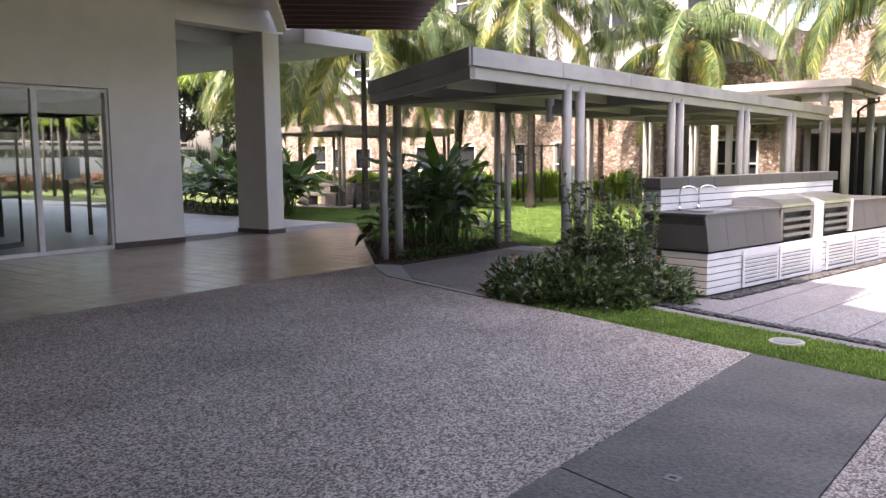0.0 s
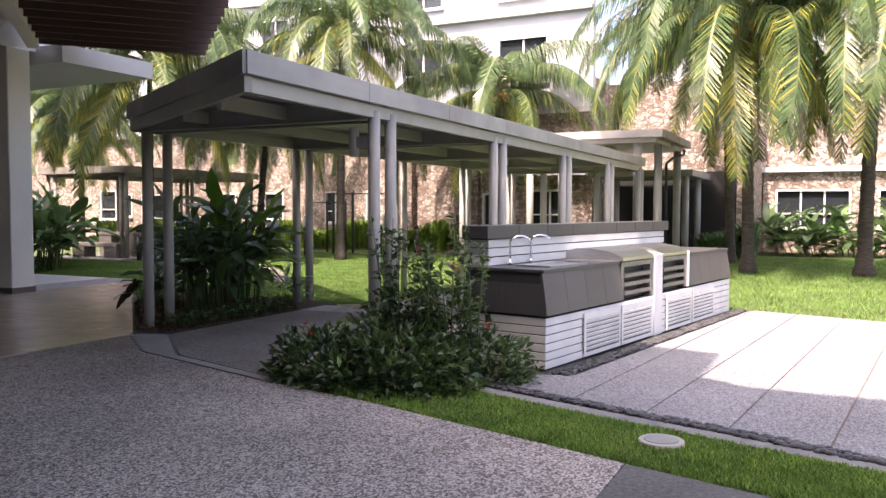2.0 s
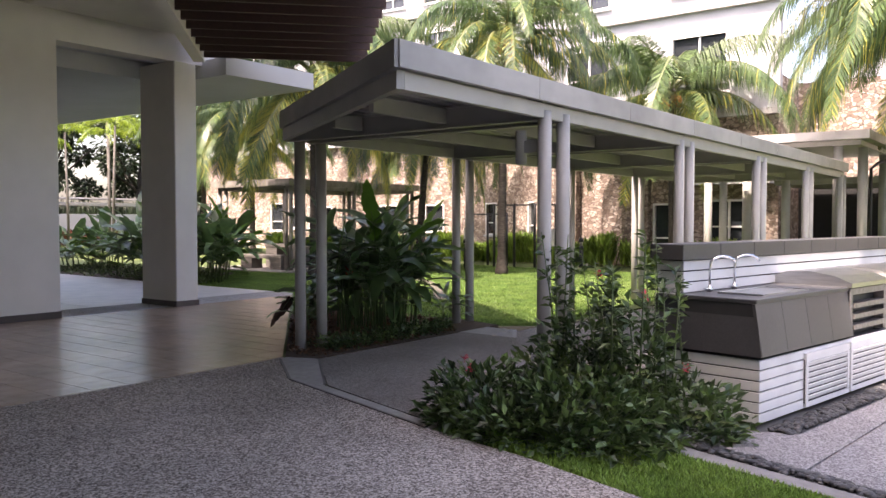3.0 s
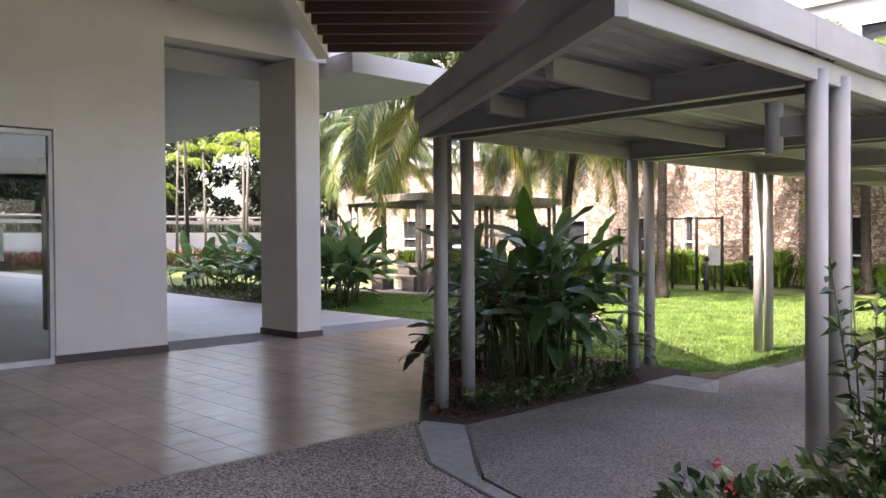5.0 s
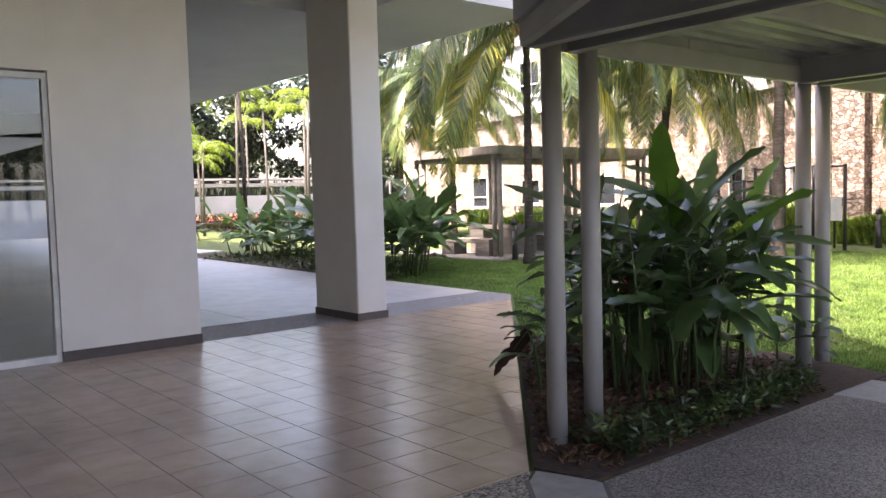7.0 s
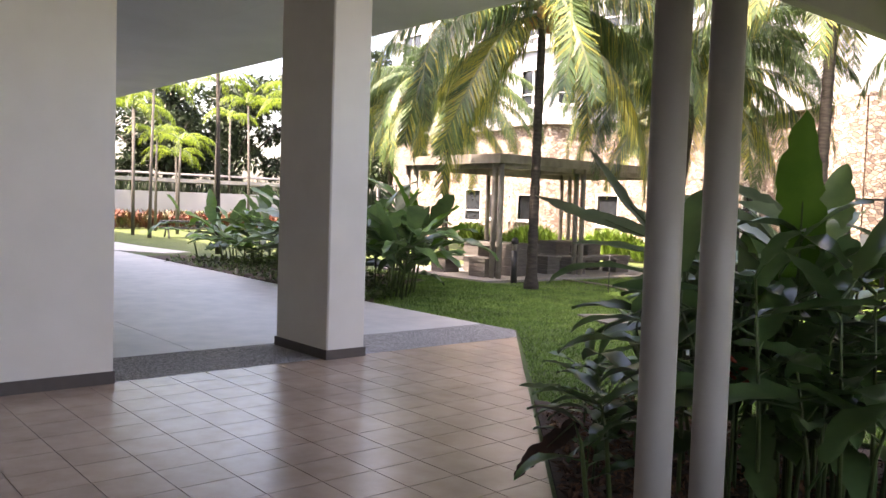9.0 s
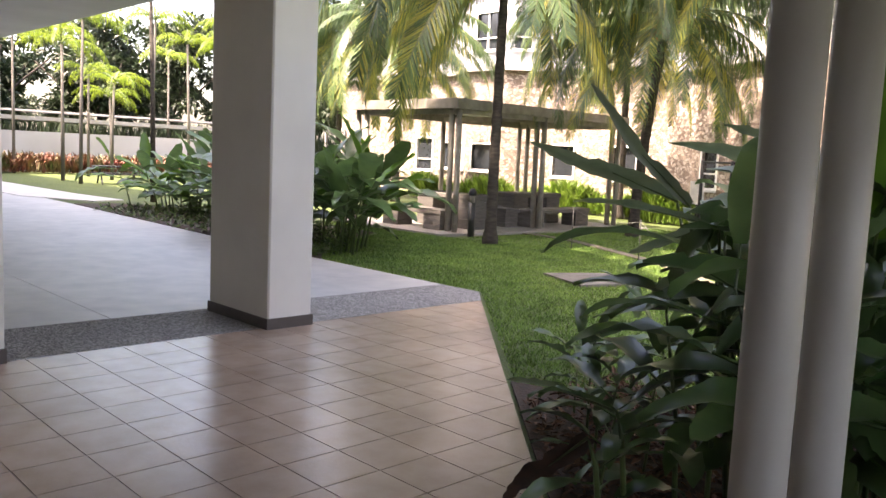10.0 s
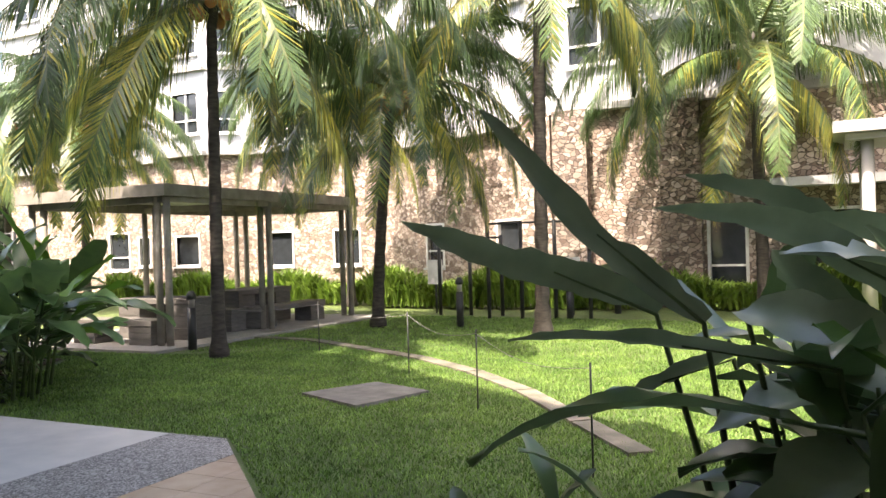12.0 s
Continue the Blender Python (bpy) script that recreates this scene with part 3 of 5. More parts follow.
bbq = thing("barbecue_counter", "long outdoor kitchen counter of white boards and dark stone", "outdoor kitchen", BBQ)


def slatted(name, x0, y0, z0, x1, y1, z1, step, parent):
    """A run of horizontal white boards with dark gaps, as one wall of courses."""
    bm = bmesh.new()
    box(bm, x0 + 0.02, y0 + 0.02, z0, x1 - 0.02, y1 - 0.02, z1)
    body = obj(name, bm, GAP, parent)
    n = round((z1 - z0) / step)
    for i in range(n):
        bm = bmesh.new()
        a = z0 + (z1 - z0) * i / n
        box(bm, x0, y0, a + 0.008, x1, y1, a + (z1 - z0) / n - 0.004, 0.003)
        obj("board", bm, BOARD, body)
    return body


slatted("base", -0.95, 0.0, 0.0, 0.0, L, 0.5, 0.083, bbq)
slatted("back_wall", -0.98, 0.1, 0.5, -0.72, 4.9, 1.24, 0.093, bbq)
bm = bmesh.new()
box(bm, -0.98, 0.05, 1.241, -0.70, 4.95, 1.3)
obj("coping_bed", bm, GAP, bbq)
for k in range(8):
    bm = bmesh.new()
    box(bm, -1.0, 0.02 + k * 0.62 + 0.003, 1.245, -0.68, 0.02 + (k + 1) * 0.62 - 0.003, 1.38, 0.005)
    obj("coping_stone", bm, GRANITE, bbq)

# ---- barbecue counter, upper parts ----
def counter_block(y0, y1, name="stone_counter"):
    """A dark stone block with a front that leans outwards at its foot, clad in upright panels."""
    bm = bmesh.new()
    a = [(-0.93, 0.52), (-0.01, 0.52), (-0.07, 0.93), (-0.93, 0.93)]
    lo = [bm.verts.new((x, y0 + 0.01, z)) for x, z in a]
    hi = [bm.verts.new((x, y1 - 0.01, z)) for x, z in a]
    bm.faces.new(lo)
    bm.faces.new(hi[::-1])
    for i in range(4):
        bm.faces.new((lo[i], hi[i], hi[(i + 1) % 4], lo[(i + 1) % 4]))
    bmesh.ops.recalc_face_normals(bm, faces=bm.faces)
    body = obj(name, bm, GAP, bbq)
    n = max(1, round((y1 - y0) / 0.42))
    for i in range(n):
        u, w = y0 + (y1 - y0) * i / n, y0 + (y1 - y0) * (i + 1) / n
        bm = bmesh.new()
        f = [(-0.01, 0.525), (0.02, 0.525), (-0.045, 0.93), (-0.07, 0.93)]
        p = [bm.verts.new((x, u + 0.002, z)) for x, z in f]
        q = [bm.verts.new((x, w - 0.002, z)) for x, z in f]
        bm.faces.new(p)
        bm.faces.new(q[::-1])
        for k in range(4):
            bm.faces.new((p[k], q[k], q[(k + 1) % 4], p[(k + 1) % 4]))
        bmesh.ops.recalc_face_normals(bm, faces=bm.faces)
        obj("panel", bm, GRANITE, body)
    bm = bmesh.new()
    box(bm, -0.94, y0, 0.932, -0.03, y1, 0.965, 0.004)
    obj("worktop", bm, GRANITE, body)
    return body


first = counter_block(0.0, 1.78)
for u, w in ((-0.94, -0.49), (-0.488, -0.02)):
    bm = bmesh.new()
    v = [bm.verts.new(c) for c in ((u, -0.02, 0.525), (w + (0.04 if w > -0.1 else 0), -0.02, 0.525), (w - (0.025 if w > -0.1 else 0), 0.02, 0.93), (u, 0.02, 0.93),
                                   (u, 0.01, 0.525), (w + (0.03 if w > -0.1 else 0), 0.01, 0.525), (w - (0.03 if w > -0.1 else 0), 0.045, 0.93), (u, 0.045, 0.93))]
    for f in ((0, 1, 2, 3), (7, 6, 5, 4), (0, 4, 5, 1), (1, 5, 6, 2), (2, 6, 7, 3), (3, 7, 4, 0)):
        bm.faces.new([v[i] for i in f])
    obj("panel", bm, GRANITE, first)
counter_block(3.95, L)
for y0 in (1.80, 2.98):
    grill = bpy.data.objects.new("grill", None)
    scene.collection.objects.link(grill)
    grill.parent = bbq
    y1 = y0 + 0.9
    bm = bmesh.new()
    box(bm, -0.8, y0 + 0.02, 0.5, -0.12, y1 - 0.02, 0.9)
    obj("firebox", bm, BLACK_METAL, grill)
    bm = bmesh.new()
    box(bm, -0.12, y0, 0.52, -0.02, y0 + 0.06, 0.95, 0.004)
    box(bm, -0.12, y1 - 0.06, 0.52, -0.02, y1, 0.95, 0.004)
    box(bm, -0.12, y0 + 0.06, 0.89, -0.02, y1 - 0.06, 0.95, 0.004)
    obj("grill_frame", bm, GRILL, grill)
    for z in (0.56, 0.66, 0.76):
        bm = bmesh.new()
        beam(bm, (-0.05, y0 + 0.07, z + 0.03), (-0.05, y1 - 0.07, z + 0.03), 0.09, 0.045)
        obj("drawer_front", bm, GRILL, grill)
    bm = bmesh.new()
    prof = [(-0.85, 0.96), (-0.80, 1.03), (-0.6, 1.09), (-0.4, 1.10), (-0.15, 1.06), (0.0, 1.0), (0.0, 0.96)]
    a = [bm.verts.new((x, y0 - 0.02, z)) for x, z in prof]
    b = [bm.verts.new((x, y1 + 0.02, z)) for x, z in prof]
    bm.faces.new(a)
    bm.faces.new(b[::-1])
    for k in range(len(prof)):
        bm.faces.new((a[k], b[k], b[(k + 1) % len(prof)], a[(k + 1) % len(prof)]))
    bmesh.ops.recalc_face_normals(bm, faces=bm.faces)
    obj("grill_hood", bm, STAINLESS, grill)
for y0, y1 in ((2.71, 2.97), (3.89, 3.94)):
    bm = bmesh.new()
    box(bm, -0.9, y0, 0.0 if y1 < 3 else 0.52, 0.012, y1, 1.0, 0.006)
    obj("pier", bm, BOARD, bbq)
# louvred cabinet doors in the base
for y0, y1 in ((0.78, 1.68), (1.72, 2.62), (3.1, 4.0), (4.05, 4.95)):
    door = bpy.data.objects.new("louvre_door", None)
    scene.collection.objects.link(door)
    door.parent = bbq
    bm = bmesh.new()
    box(bm, 0.0, y0, 0.05, 0.014, y1, 0.42)
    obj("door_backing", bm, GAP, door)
    bm = bmesh.new()
    for b in ((0.0, y0, 0.02, 0.026, y1, 0.06), (0.0, y0, 0.40, 0.026, y1, 0.47), (0.0, y0, 0.06, 0.026, y0 + 0.04, 0.40), (0.0, y1 - 0.04, 0.06, 0.026, y1, 0.40)):
        box(bm, *b)
    obj("door_frame", bm, BOARD, door)
    for k in range(7):
        bm = bmesh.new()
        z = 0.075 + k * 0.047
        beam(bm, (0.016, y0 + 0.045, z + 0.018), (0.016, y1 - 0.045, z + 0.018), 0.012, 0.04, up=(0.5, 0, 1))
        obj("louvre", bm, BOARD, door)
for y0 in (0.42, 0.85):
    tap = tagged(bpy.data.objects.new("swan_neck_tap", None), "tall chrome swan-neck tap")
    scene.collection.objects.link(tap)
    tap.parent = bbq
    bm = bmesh.new()
    pts = [(-0.66, y0, 0.965), (-0.66, y0, 1.19)] + [(-0.66 + 0.08 - 0.08 * math.cos(a), y0 + 0.08 - 0.08 * math.cos(a), 1.19 + 0.08 * math.sin(a)) for a in (0.4, 0.8, 1.2, 1.57, 2.0, 2.4, 2.8)]
    tube(bm, pts, 0.012, 10)
    obj("spout", bm, CHROME, tap)
    bm = bmesh.new()
    tube(bm, [(-0.66, y0, 0.965), (-0.66, y0, 1.01)], 0.024, 12)
    box(bm, -0.67, y0 - 0.09, 0.985, -0.65, y0, 1.0)
    obj("tap_base", bm, CHROME, tap)
bm = bmesh.new()
for b in ((-0.55, 0.35, 0.966, -0.15, 0.37, 0.978), (-0.55, 1.18, 0.966, -0.15, 1.2, 0.978), (-0.55, 0.37, 0.966, -0.53, 1.18, 0.978), (-0.17, 0.37, 0.966, -0.15, 1.18, 0.978), (-0.53, 0.37, 0.966, -0.17, 1.18, 0.969)):
    box(bm, *b)
obj("sink", bm, STAINLESS, bbq)

# ---- patio by the counter ----
PJ = [(-3.86, 8.78), (-2.83, 8.42), (-2.20, 8.21), (-1.57, 8.01), (-0.92, 7.80), (-0.25, 7.6), (0.4, 7.38), (1.1, 7.15), (1.8, 6.9)]
dirs = (0.115, 1.0)
patio = []
for i, (a, b) in enumerate(zip(PJ, PJ[1:])):
    Lf = 6.9
    gapx = 0.008
    p = [(a[0] + gapx, a[1]), (b[0] - gapx, b[1]), (b[0] - gapx + dirs[0] * Lf, b[1] + dirs[1] * Lf), (a[0] + gapx + dirs[0] * Lf, a[1] + Lf)]
    if i == 0:
        p = [(-3.86, 8.78), (-2.84, 8.42), (-2.05, 15.3), (-2.07, 15.3), (-3.08, 9.35), (-3.5, 9.15), (-3.9, 9.3)]
    slab("patio_slab", p, 0.0, PATIO, "pale washed aggregate patio slab")
# kerb strip and pebble channel before the patio
slab("kerb_patio", [(-4.2, 8.5), (-3.59, 8.3), (-2.51, 7.95), (-0.6, 7.38), (2.5, 6.35), (2.5, 6.52), (-0.6, 7.56), (-2.5, 8.12), (-3.55, 8.46), (-4.1, 8.66)], 0.0, KERB, "pale concrete edging strip")


def pebbles(name, a, b, width, count, label, z=0.0):
    rnd = random.Random(5)
    verts, faces = [], []
    A, B = Vector((*a, 0)), Vector((*b, 0))
    d = (B - A).normalized()
    s = Vector((-d.y, d.x, 0))
    for _ in range(count):
        c = A + (B - A) * rnd.random() + s * (rnd.random() - 0.5) * width + Vector((0, 0, z + rnd.uniform(-0.005, 0.012)))
        r = rnd.uniform(0.016, 0.036)
        rot = Matrix.Rotation(rnd.uniform(0, 6.28), 3, "Z")
        o = len(verts)
        sc = Vector((r * rnd.uniform(0.9, 1.6), r, r * 0.55))
        ring = [Vector((math.cos(k * 1.0472), math.sin(k * 1.0472), 0)) for k in range(6)]
        vs = [Vector((0, 0, -1))] + [v * 0.75 + Vector((0, 0, -0.55)) for v in ring] + [v for v in ring] + [v * 0.65 + Vector((0, 0, 0.75)) for v in ring]
        vs += [Vector((0, 0, 1))]
        verts += [c + rot @ Vector((v.x * sc.x, v.y * sc.y, v.z * sc.z)) for v in vs]
        for k in range(6):
            k2 = (k + 1) % 6
            faces.append((o + 7 + k, o + 7 + k2, o + 13 + k2, o + 13 + k))
            faces.append((o + 1 + k, o + 1 + k2, o + 7 + k2, o + 7 + k))
            faces.append((o + 13 + k, o + 13 + k2, o + 19))
    return tagged(raw(name, [tuple(v) for v in verts], faces, [PEBBLE], label=label, smooth=True), "", "pebbles", "", "stuff")


pebbles("pebble_strip", (-3.95, 8.69), (2.2, 6.68), 0.11, 1700, "dark river pebbles in the channel before the patio")
pebbles("pebble_border", (-3.22, 9.3), (-2.2, 15.2), 0.16, 1300, "dark river pebbles along the foot of the barbecue counter")
slab("channel", [(-4.2, 8.6), (2.5, 6.58), (2.5, 6.75), (-4.2, 8.85)], -0.008, BLACK_METAL, "dark bed under the pebbles")
slab("channel_side", [(-3.5, 9.0), (-3.0, 9.1), (-2.0, 15.3), (-2.3, 15.3)], -0.008, BLACK_METAL, "dark bed under the pebbles of the counter")
slab("patio_bed", [(-3.3, 9.2), (-2.0, 8.2), (1.7, 7.0), (2.5, 13.7), (-0.1, 14.6), (-2.0, 15.2)], -0.012, GROUT, "mortar bed under the patio slabs")
drain = thing("ground_cover", "round pale cream drain cover set in the grass", "drain cover", Matrix.Translation((-1.93, 7.43, -0.01)))
bm = bmesh.new()
tube(bm, [(0, 0, -0.03), (0, 0, 0.03), (0, 0, 0.036)], [0.15, 0.15, 0.14], 28)
obj("rim", bm, material("cream_plastic", (0.5, 0.48, 0.40), 0.5), drain)
bm = bmesh.new()
tube(bm, [(0, 0, 0.036), (0, 0, 0.041)], [0.115, 0.112], 28)
obj("lid", bm, material("grey_cover_lid", (0.34, 0.34, 0.31), 0.6), drain)
# small steel covers in the slate
for x, y in ((-1.50, 3.95), (-1.18, 3.55)):
    c = thing("floor_cover", "small square pale metal cover flush in the slate", "floor cover", Matrix.Translation((x, y, 0.0)))
    bm = bmesh.new()
    box(bm, -0.04, -0.04, -0.01, 0.04, 0.04, 0.004)
    obj("plate", bm, KERB, c)
    bm = bmesh.new()
    box(bm, -0.018, -0.012, 0.004, 0.018, 0.012, 0.0055)
    obj("key_slot", bm, GAP, c)

# ---- beds and paths in the lawn ----
slab("soil_bed", [(-8.35, 9.52), (-8.31, 13.3), (-9.4, 13.6), (-11.4, 12.7), (-12.0, 12.50), (-8.74, 9.42)], 0.0, SOIL, "soil bed strewn with dead leaves", category="bed")
slab("soil_bed_far", [(-18.3, 15.27), (-19.6, 16.2), (-20.6, 17.4), (-21.4, 18.8), (-24.5, 18.8), (-30.0, 17.0), (-30.0, 15.8), (-21.6, 15.35)], 0.0, SOIL, "dark soil bed beside the walkway", category="bed")
CONC2 = material("weathered_grey_slab", (0.155, 0.15, 0.135), 0.85, scale=6, bump=0.3, stain=0.4, stain_scale=3)
slab("path_stone", [(-15.56, 17.25), (-14.55, 16.8), (-14.2, 17.8), (-15.1, 18.15)], 0.02, CONC2, "square grey concrete slab lying in the lawn")
slab("path_far", [(-60, 15.4), (-33.0, 15.4), (-30.8, 16.6), (-31.2, 17.6), (-34.0, 17.3), (-60, 17.0)], 0.01, PAVE, "pale path crossing the far lawn")
TAN = material("worn_tan_stone", (0.20, 0.175, 0.14), 0.9, color2=(0.13, 0.125, 0.09), scale=3, bump=0.4, stain=0.4, stain_scale=3)
pts = [(-21.3, 22.3), (-18.6, 21.9), (-16.9, 21.0), (-15.6, 20.3), (-14.3, 19.3), (-13.2, 18.2), (-12.15, 16.85), (-11.4, 15.9)]
for i, (a, b) in enumerate(zip(pts, pts[1:])):
    d = Vector((b[0] - a[0], b[1] - a[1], 0)).normalized() * 0.02
    s = Vector((-d.y, d.x, 0)) * (0.11 / 0.02)
    a, b = Vector((*a, 0)) + d, Vector((*b, 0)) - d
    slab("edging_stone", [(a - s)[:2], (b - s)[:2], (b + s)[:2], (a + s)[:2]], 0.012, TAN, "pale worn concrete edging in the lawn")

# ---- garden pavilion ----
pav = thing("garden_pavilion", "weathered steel pavilion frame with a flat roof and paired posts", "pavilion")
X0, X1, Y0, Y1 = -24.0, -20.55, 20.35, 26.3
for y in (Y0, 23.2, Y1):
    for x, o in ((X0, 0.32), (X1, -0.22)):
        for dx in (0, o):
            bm = bmesh.new()
            tube(bm, [(x + dx, y, 0.03), (x + dx, y, 2.66)], 0.065, 12)
            obj("post", bm, STEEL_OLD, pav)
    bm = bmesh.new()
    box(bm, X0, y - 0.04, 2.55, X1, y + 0.04, 2.68)
    obj("cross_beam", bm, STEEL_OLD, pav)
for b in ((X0 - 0.2, Y0 - 0.2, 2.66, X1 + 0.15, Y0 - 0.15, 2.87), (X0 - 0.2, Y1 + 0.15, 2.66, X1 + 0.15, Y1 + 0.2, 2.87), (X0 - 0.2, Y0 - 0.149, 2.66, X0 - 0.15, Y1 + 0.149, 2.87), (X1 + 0.1, Y0 - 0.149, 2.66, X1 + 0.15, Y1 + 0.149, 2.87)):
    bm = bmesh.new()
    box(bm, *b)
    obj("fascia", bm, STEEL_OLD, pav)
for x in (X0, X1):
    bm = bmesh.new()
    box(bm, x - 0.04, Y0, 2.56, x + 0.04, Y1, 2.685)
    obj("edge_beam", bm, STEEL_OLD, pav)
bm = bmesh.new()
box(bm, X0 - 0.149, Y0 - 0.149, 2.78, X1 + 0.099, Y1 + 0.149, 2.82)
obj("roof_sheet", bm, DECK, pav)
slab("pavilion_floor", [(X0 - 0.3, Y0 - 0.65), (X1 + 0.3, Y0 - 0.65), (X1 + 0.9, Y1 + 0.3), (X0 - 0.3, Y1 + 0.3)], 0.03, KERB, "concrete floor of the pavilion")


def bench(x, y, lx, ly, h, name, label, cat):
    t = thing(name, label, cat, Matrix.Translation((x, y, 0.03)), "concrete seats and tables")
    bm = bmesh.new()
    box(bm, -lx / 2, -ly / 2, h - 0.11, lx / 2, ly / 2, h, 0.01)
    obj("slab_top", bm, CONCRETE, t)
    along_x = lx > ly
    for sgn in (-1, 1):
        for k in range(3):
            z0, z1 = (h - 0.111) * k / 3 + 0.003, (h - 0.111) * (k + 1) / 3
            bm = bmesh.new()
            if along_x:
                box(bm, sgn * (lx / 2 - 0.3) - 0.27, -ly / 2 + 0.02, z0, sgn * (lx / 2 - 0.3) + 0.27, ly / 2 - 0.02, z1, 0.008)
            else:
                box(bm, -lx / 2 + 0.02, sgn * (ly / 2 - 0.3) - 0.27, z0, lx / 2 - 0.02, sgn * (ly / 2 - 0.3) + 0.27, z1, 0.008)
            obj("leg_block", bm, CONCRETE, t)
    return t


BL, TL = "dark concrete bench on block legs under the pavilion", "dark concrete table on block legs under the pavilion"
bench(-21.9, 20.5, 2.0, 0.5, 0.45, "bench", BL, "bench")
bench(-21.7, 21.5, 1.9, 0.8, 0.78, "table", TL, "table")
bench(-22.0, 22.75, 2.0, 0.5, 0.45, "bench", BL, "bench")
bench(-22.0, 24.4, 0.8, 1.9, 0.78, "table", TL, "table")
bench(-21.0, 24.3, 0.5, 2.4, 0.45, "bench", BL, "bench")
bench(-22.9, 24.9, 0.5, 2.0, 0.45, "bench", BL, "bench")


def bollard(x, y, h=1.05):
    t = thing("bollard_light", "dark grey round bollard light standing in the grass", "bollard", Matrix.Translation((x, y, -0.05)), "bollard lights")
    bm = bmesh.new()
    tube(bm, [(0, 0, 0), (0, 0, h * 0.72)], 0.075, 14)
    obj("body", bm, BLACK_METAL, t)
    bm = bmesh.new()
    tube(bm, [(0, 0, h * 0.72), (0, 0, h * 0.86)], 0.055, 14)
    obj("lens", bm, STEEL_OLD, t)
    bm = bmesh.new()
    tube(bm, [(0, 0, h * 0.86), (0, 0, h * 0.93), (0, 0, h)], [0.085, 0.085, 0.04], 14)
    obj("cap", bm, BLACK_METAL, t)


bollard(-20.05, 20.35)
bollard(-15.2, 26.6)
bollard(-16.9, 24.6)
bollard(-14.5, 28.0)


def frame_rack(name, x, y, n, step, h, label, ang=0):
    t = thing(name, label, "exercise frame", Matrix.Translation((x, y, -0.05)) @ Matrix.Rotation(radians(ang), 4, "Z"), "exercise frames")
    for i in range(n):
        bm = bmesh.new()
        tube(bm, [(i * step, 0, 0), (i * step, 0, h)], 0.045, 10)
        obj("post", bm, BLACK_METAL, t)
    bm = bmesh.new()
    tube(bm, [(0, 0, h - 0.05), (step * (n - 1), 0, h - 0.05)], 0.025, 8)
    obj("rail", bm, BLACK_METAL, t)
    return t


frame_rack("bar_frame", -18.6, 27.2, 3, 0.8, 1.9, "dark metal exercise bar frame on the lawn")
frame_rack("bar_frame", -17.0, 26.4, 4, 0.75, 2.2, "tall dark metal exercise bar frame on the lawn", 8)
frame_rack("bar_frame", -24.7, 19.9, 2, 1.0, 2.2, "thin dark metal bar frame beside the pavilion", -10)
for x, y in ((-18.9, 27.6), (-15.4, 27.5)):
    t = thing("notice_board", "small white notice board on a thin dark post", "sign", Matrix.Translation((x, y, -0.05)), "notice boards")
    bm = bmesh.new()
    tube(bm, [(0, 0, 0), (0, 0, 1.3)], 0.03, 8)
    obj("pole", bm, BLACK_METAL, t)
    bm = bmesh.new()
    box(bm, -0.2, -0.045, 0.75, 0.2, -0.03, 1.35)
    obj("board", bm, FRAME_WHITE, t)


# ---- buildings round the garden ----
def building(name, label):
    return thing(name, label, "building")


def face(parent, a, b, z0, z1, mat, holes=(), thick=0.3, name="wall"):
    """A wall from a to b (plan points), outer face on its right, with real openings; holes: (from, to, z0, z1)."""
    A, B = Vector((*a, 0)), Vector((*b, 0))
    d = (B - A).normalized()
    n = Vector((d.y, -d.x, 0))
    length = (B - A).length
    xs = sorted({0, length, *[h[0] for h in holes], *[h[1] for h in holes]})
    zs = sorted({z0, z1, *[h[2] for h in holes], *[h[3] for h in holes]})
    m = Matrix(((d.x, -n.x, 0, A.x), (d.y, -n.y, 0, A.y), (0, 0, 1, 0), (0, 0, 0, 1)))
    bm = bmesh.new()
    for u0, u1 in zip(xs, xs[1:]):
        run = None
        for w0, w1 in zip(zs, zs[1:]):
            inside = any(h[0] - 1e-6 <= u0 and u1 <= h[1] + 1e-6 and h[2] - 1e-6 <= w0 and w1 <= h[3] + 1e-6 for h in holes)
            if not inside:
                box(bm, u0, 0, w0, u1, thick, w1)
    bmesh.ops.remove_doubles(bm, verts=bm.verts, dist=1e-4)
    o = obj(name, bm, mat, parent)
    o.matrix_basis = m
    for h in holes:
        w = bpy.data.objects.new("window", None)
        scene.collection.objects.link(w)
        w.parent = parent
        w.matrix_basis = m
        f = 0.07
        bm = bmesh.new()
        for bb in ((h[0] - f, -0.04, h[2] - f, h[1] + f, 0.1, h[2]), (h[0] - f, -0.04, h[3], h[1] + f, 0.1, h[3] + f), (h[0] - f, -0.04, h[2], h[0], 0.1, h[3]), (h[1], -0.04, h[2], h[1] + f, 0.1, h[3])):
            box(bm, *bb)
        nm = max(1, round((h[1] - h[0]) / 0.8))
        for k in range(1, nm):
            u = h[0] + (h[1] - h[0]) * k / nm
            box(bm, u - 0.03, 0.02, h[2], u + 0.03, 0.1, h[3])
        if h[3] - h[2] > 1.25:
            box(bm, h[0], 0.02, h[2] + 0.45, h[1], 0.09, h[2] + 0.5)
        obj("frame", bm, FRAME_WHITE, w)
        bm = bmesh.new()
        box(bm, h[0], 0.1, h[2], h[1], 0.12, h[3])
        obj("pane", bm, DARK_GLASS, w)
        bm = bmesh.new()
        box(bm, h[0] - 0.12, -0.12, h[2] - f - 0.07, h[1] + 0.12, -0.041, h[2] - f)
        obj("window_sill", bm, BRIGHT, w)
    return o


BAND = material("pale_grey_coping", (0.45, 0.44, 0.43), 0.7)


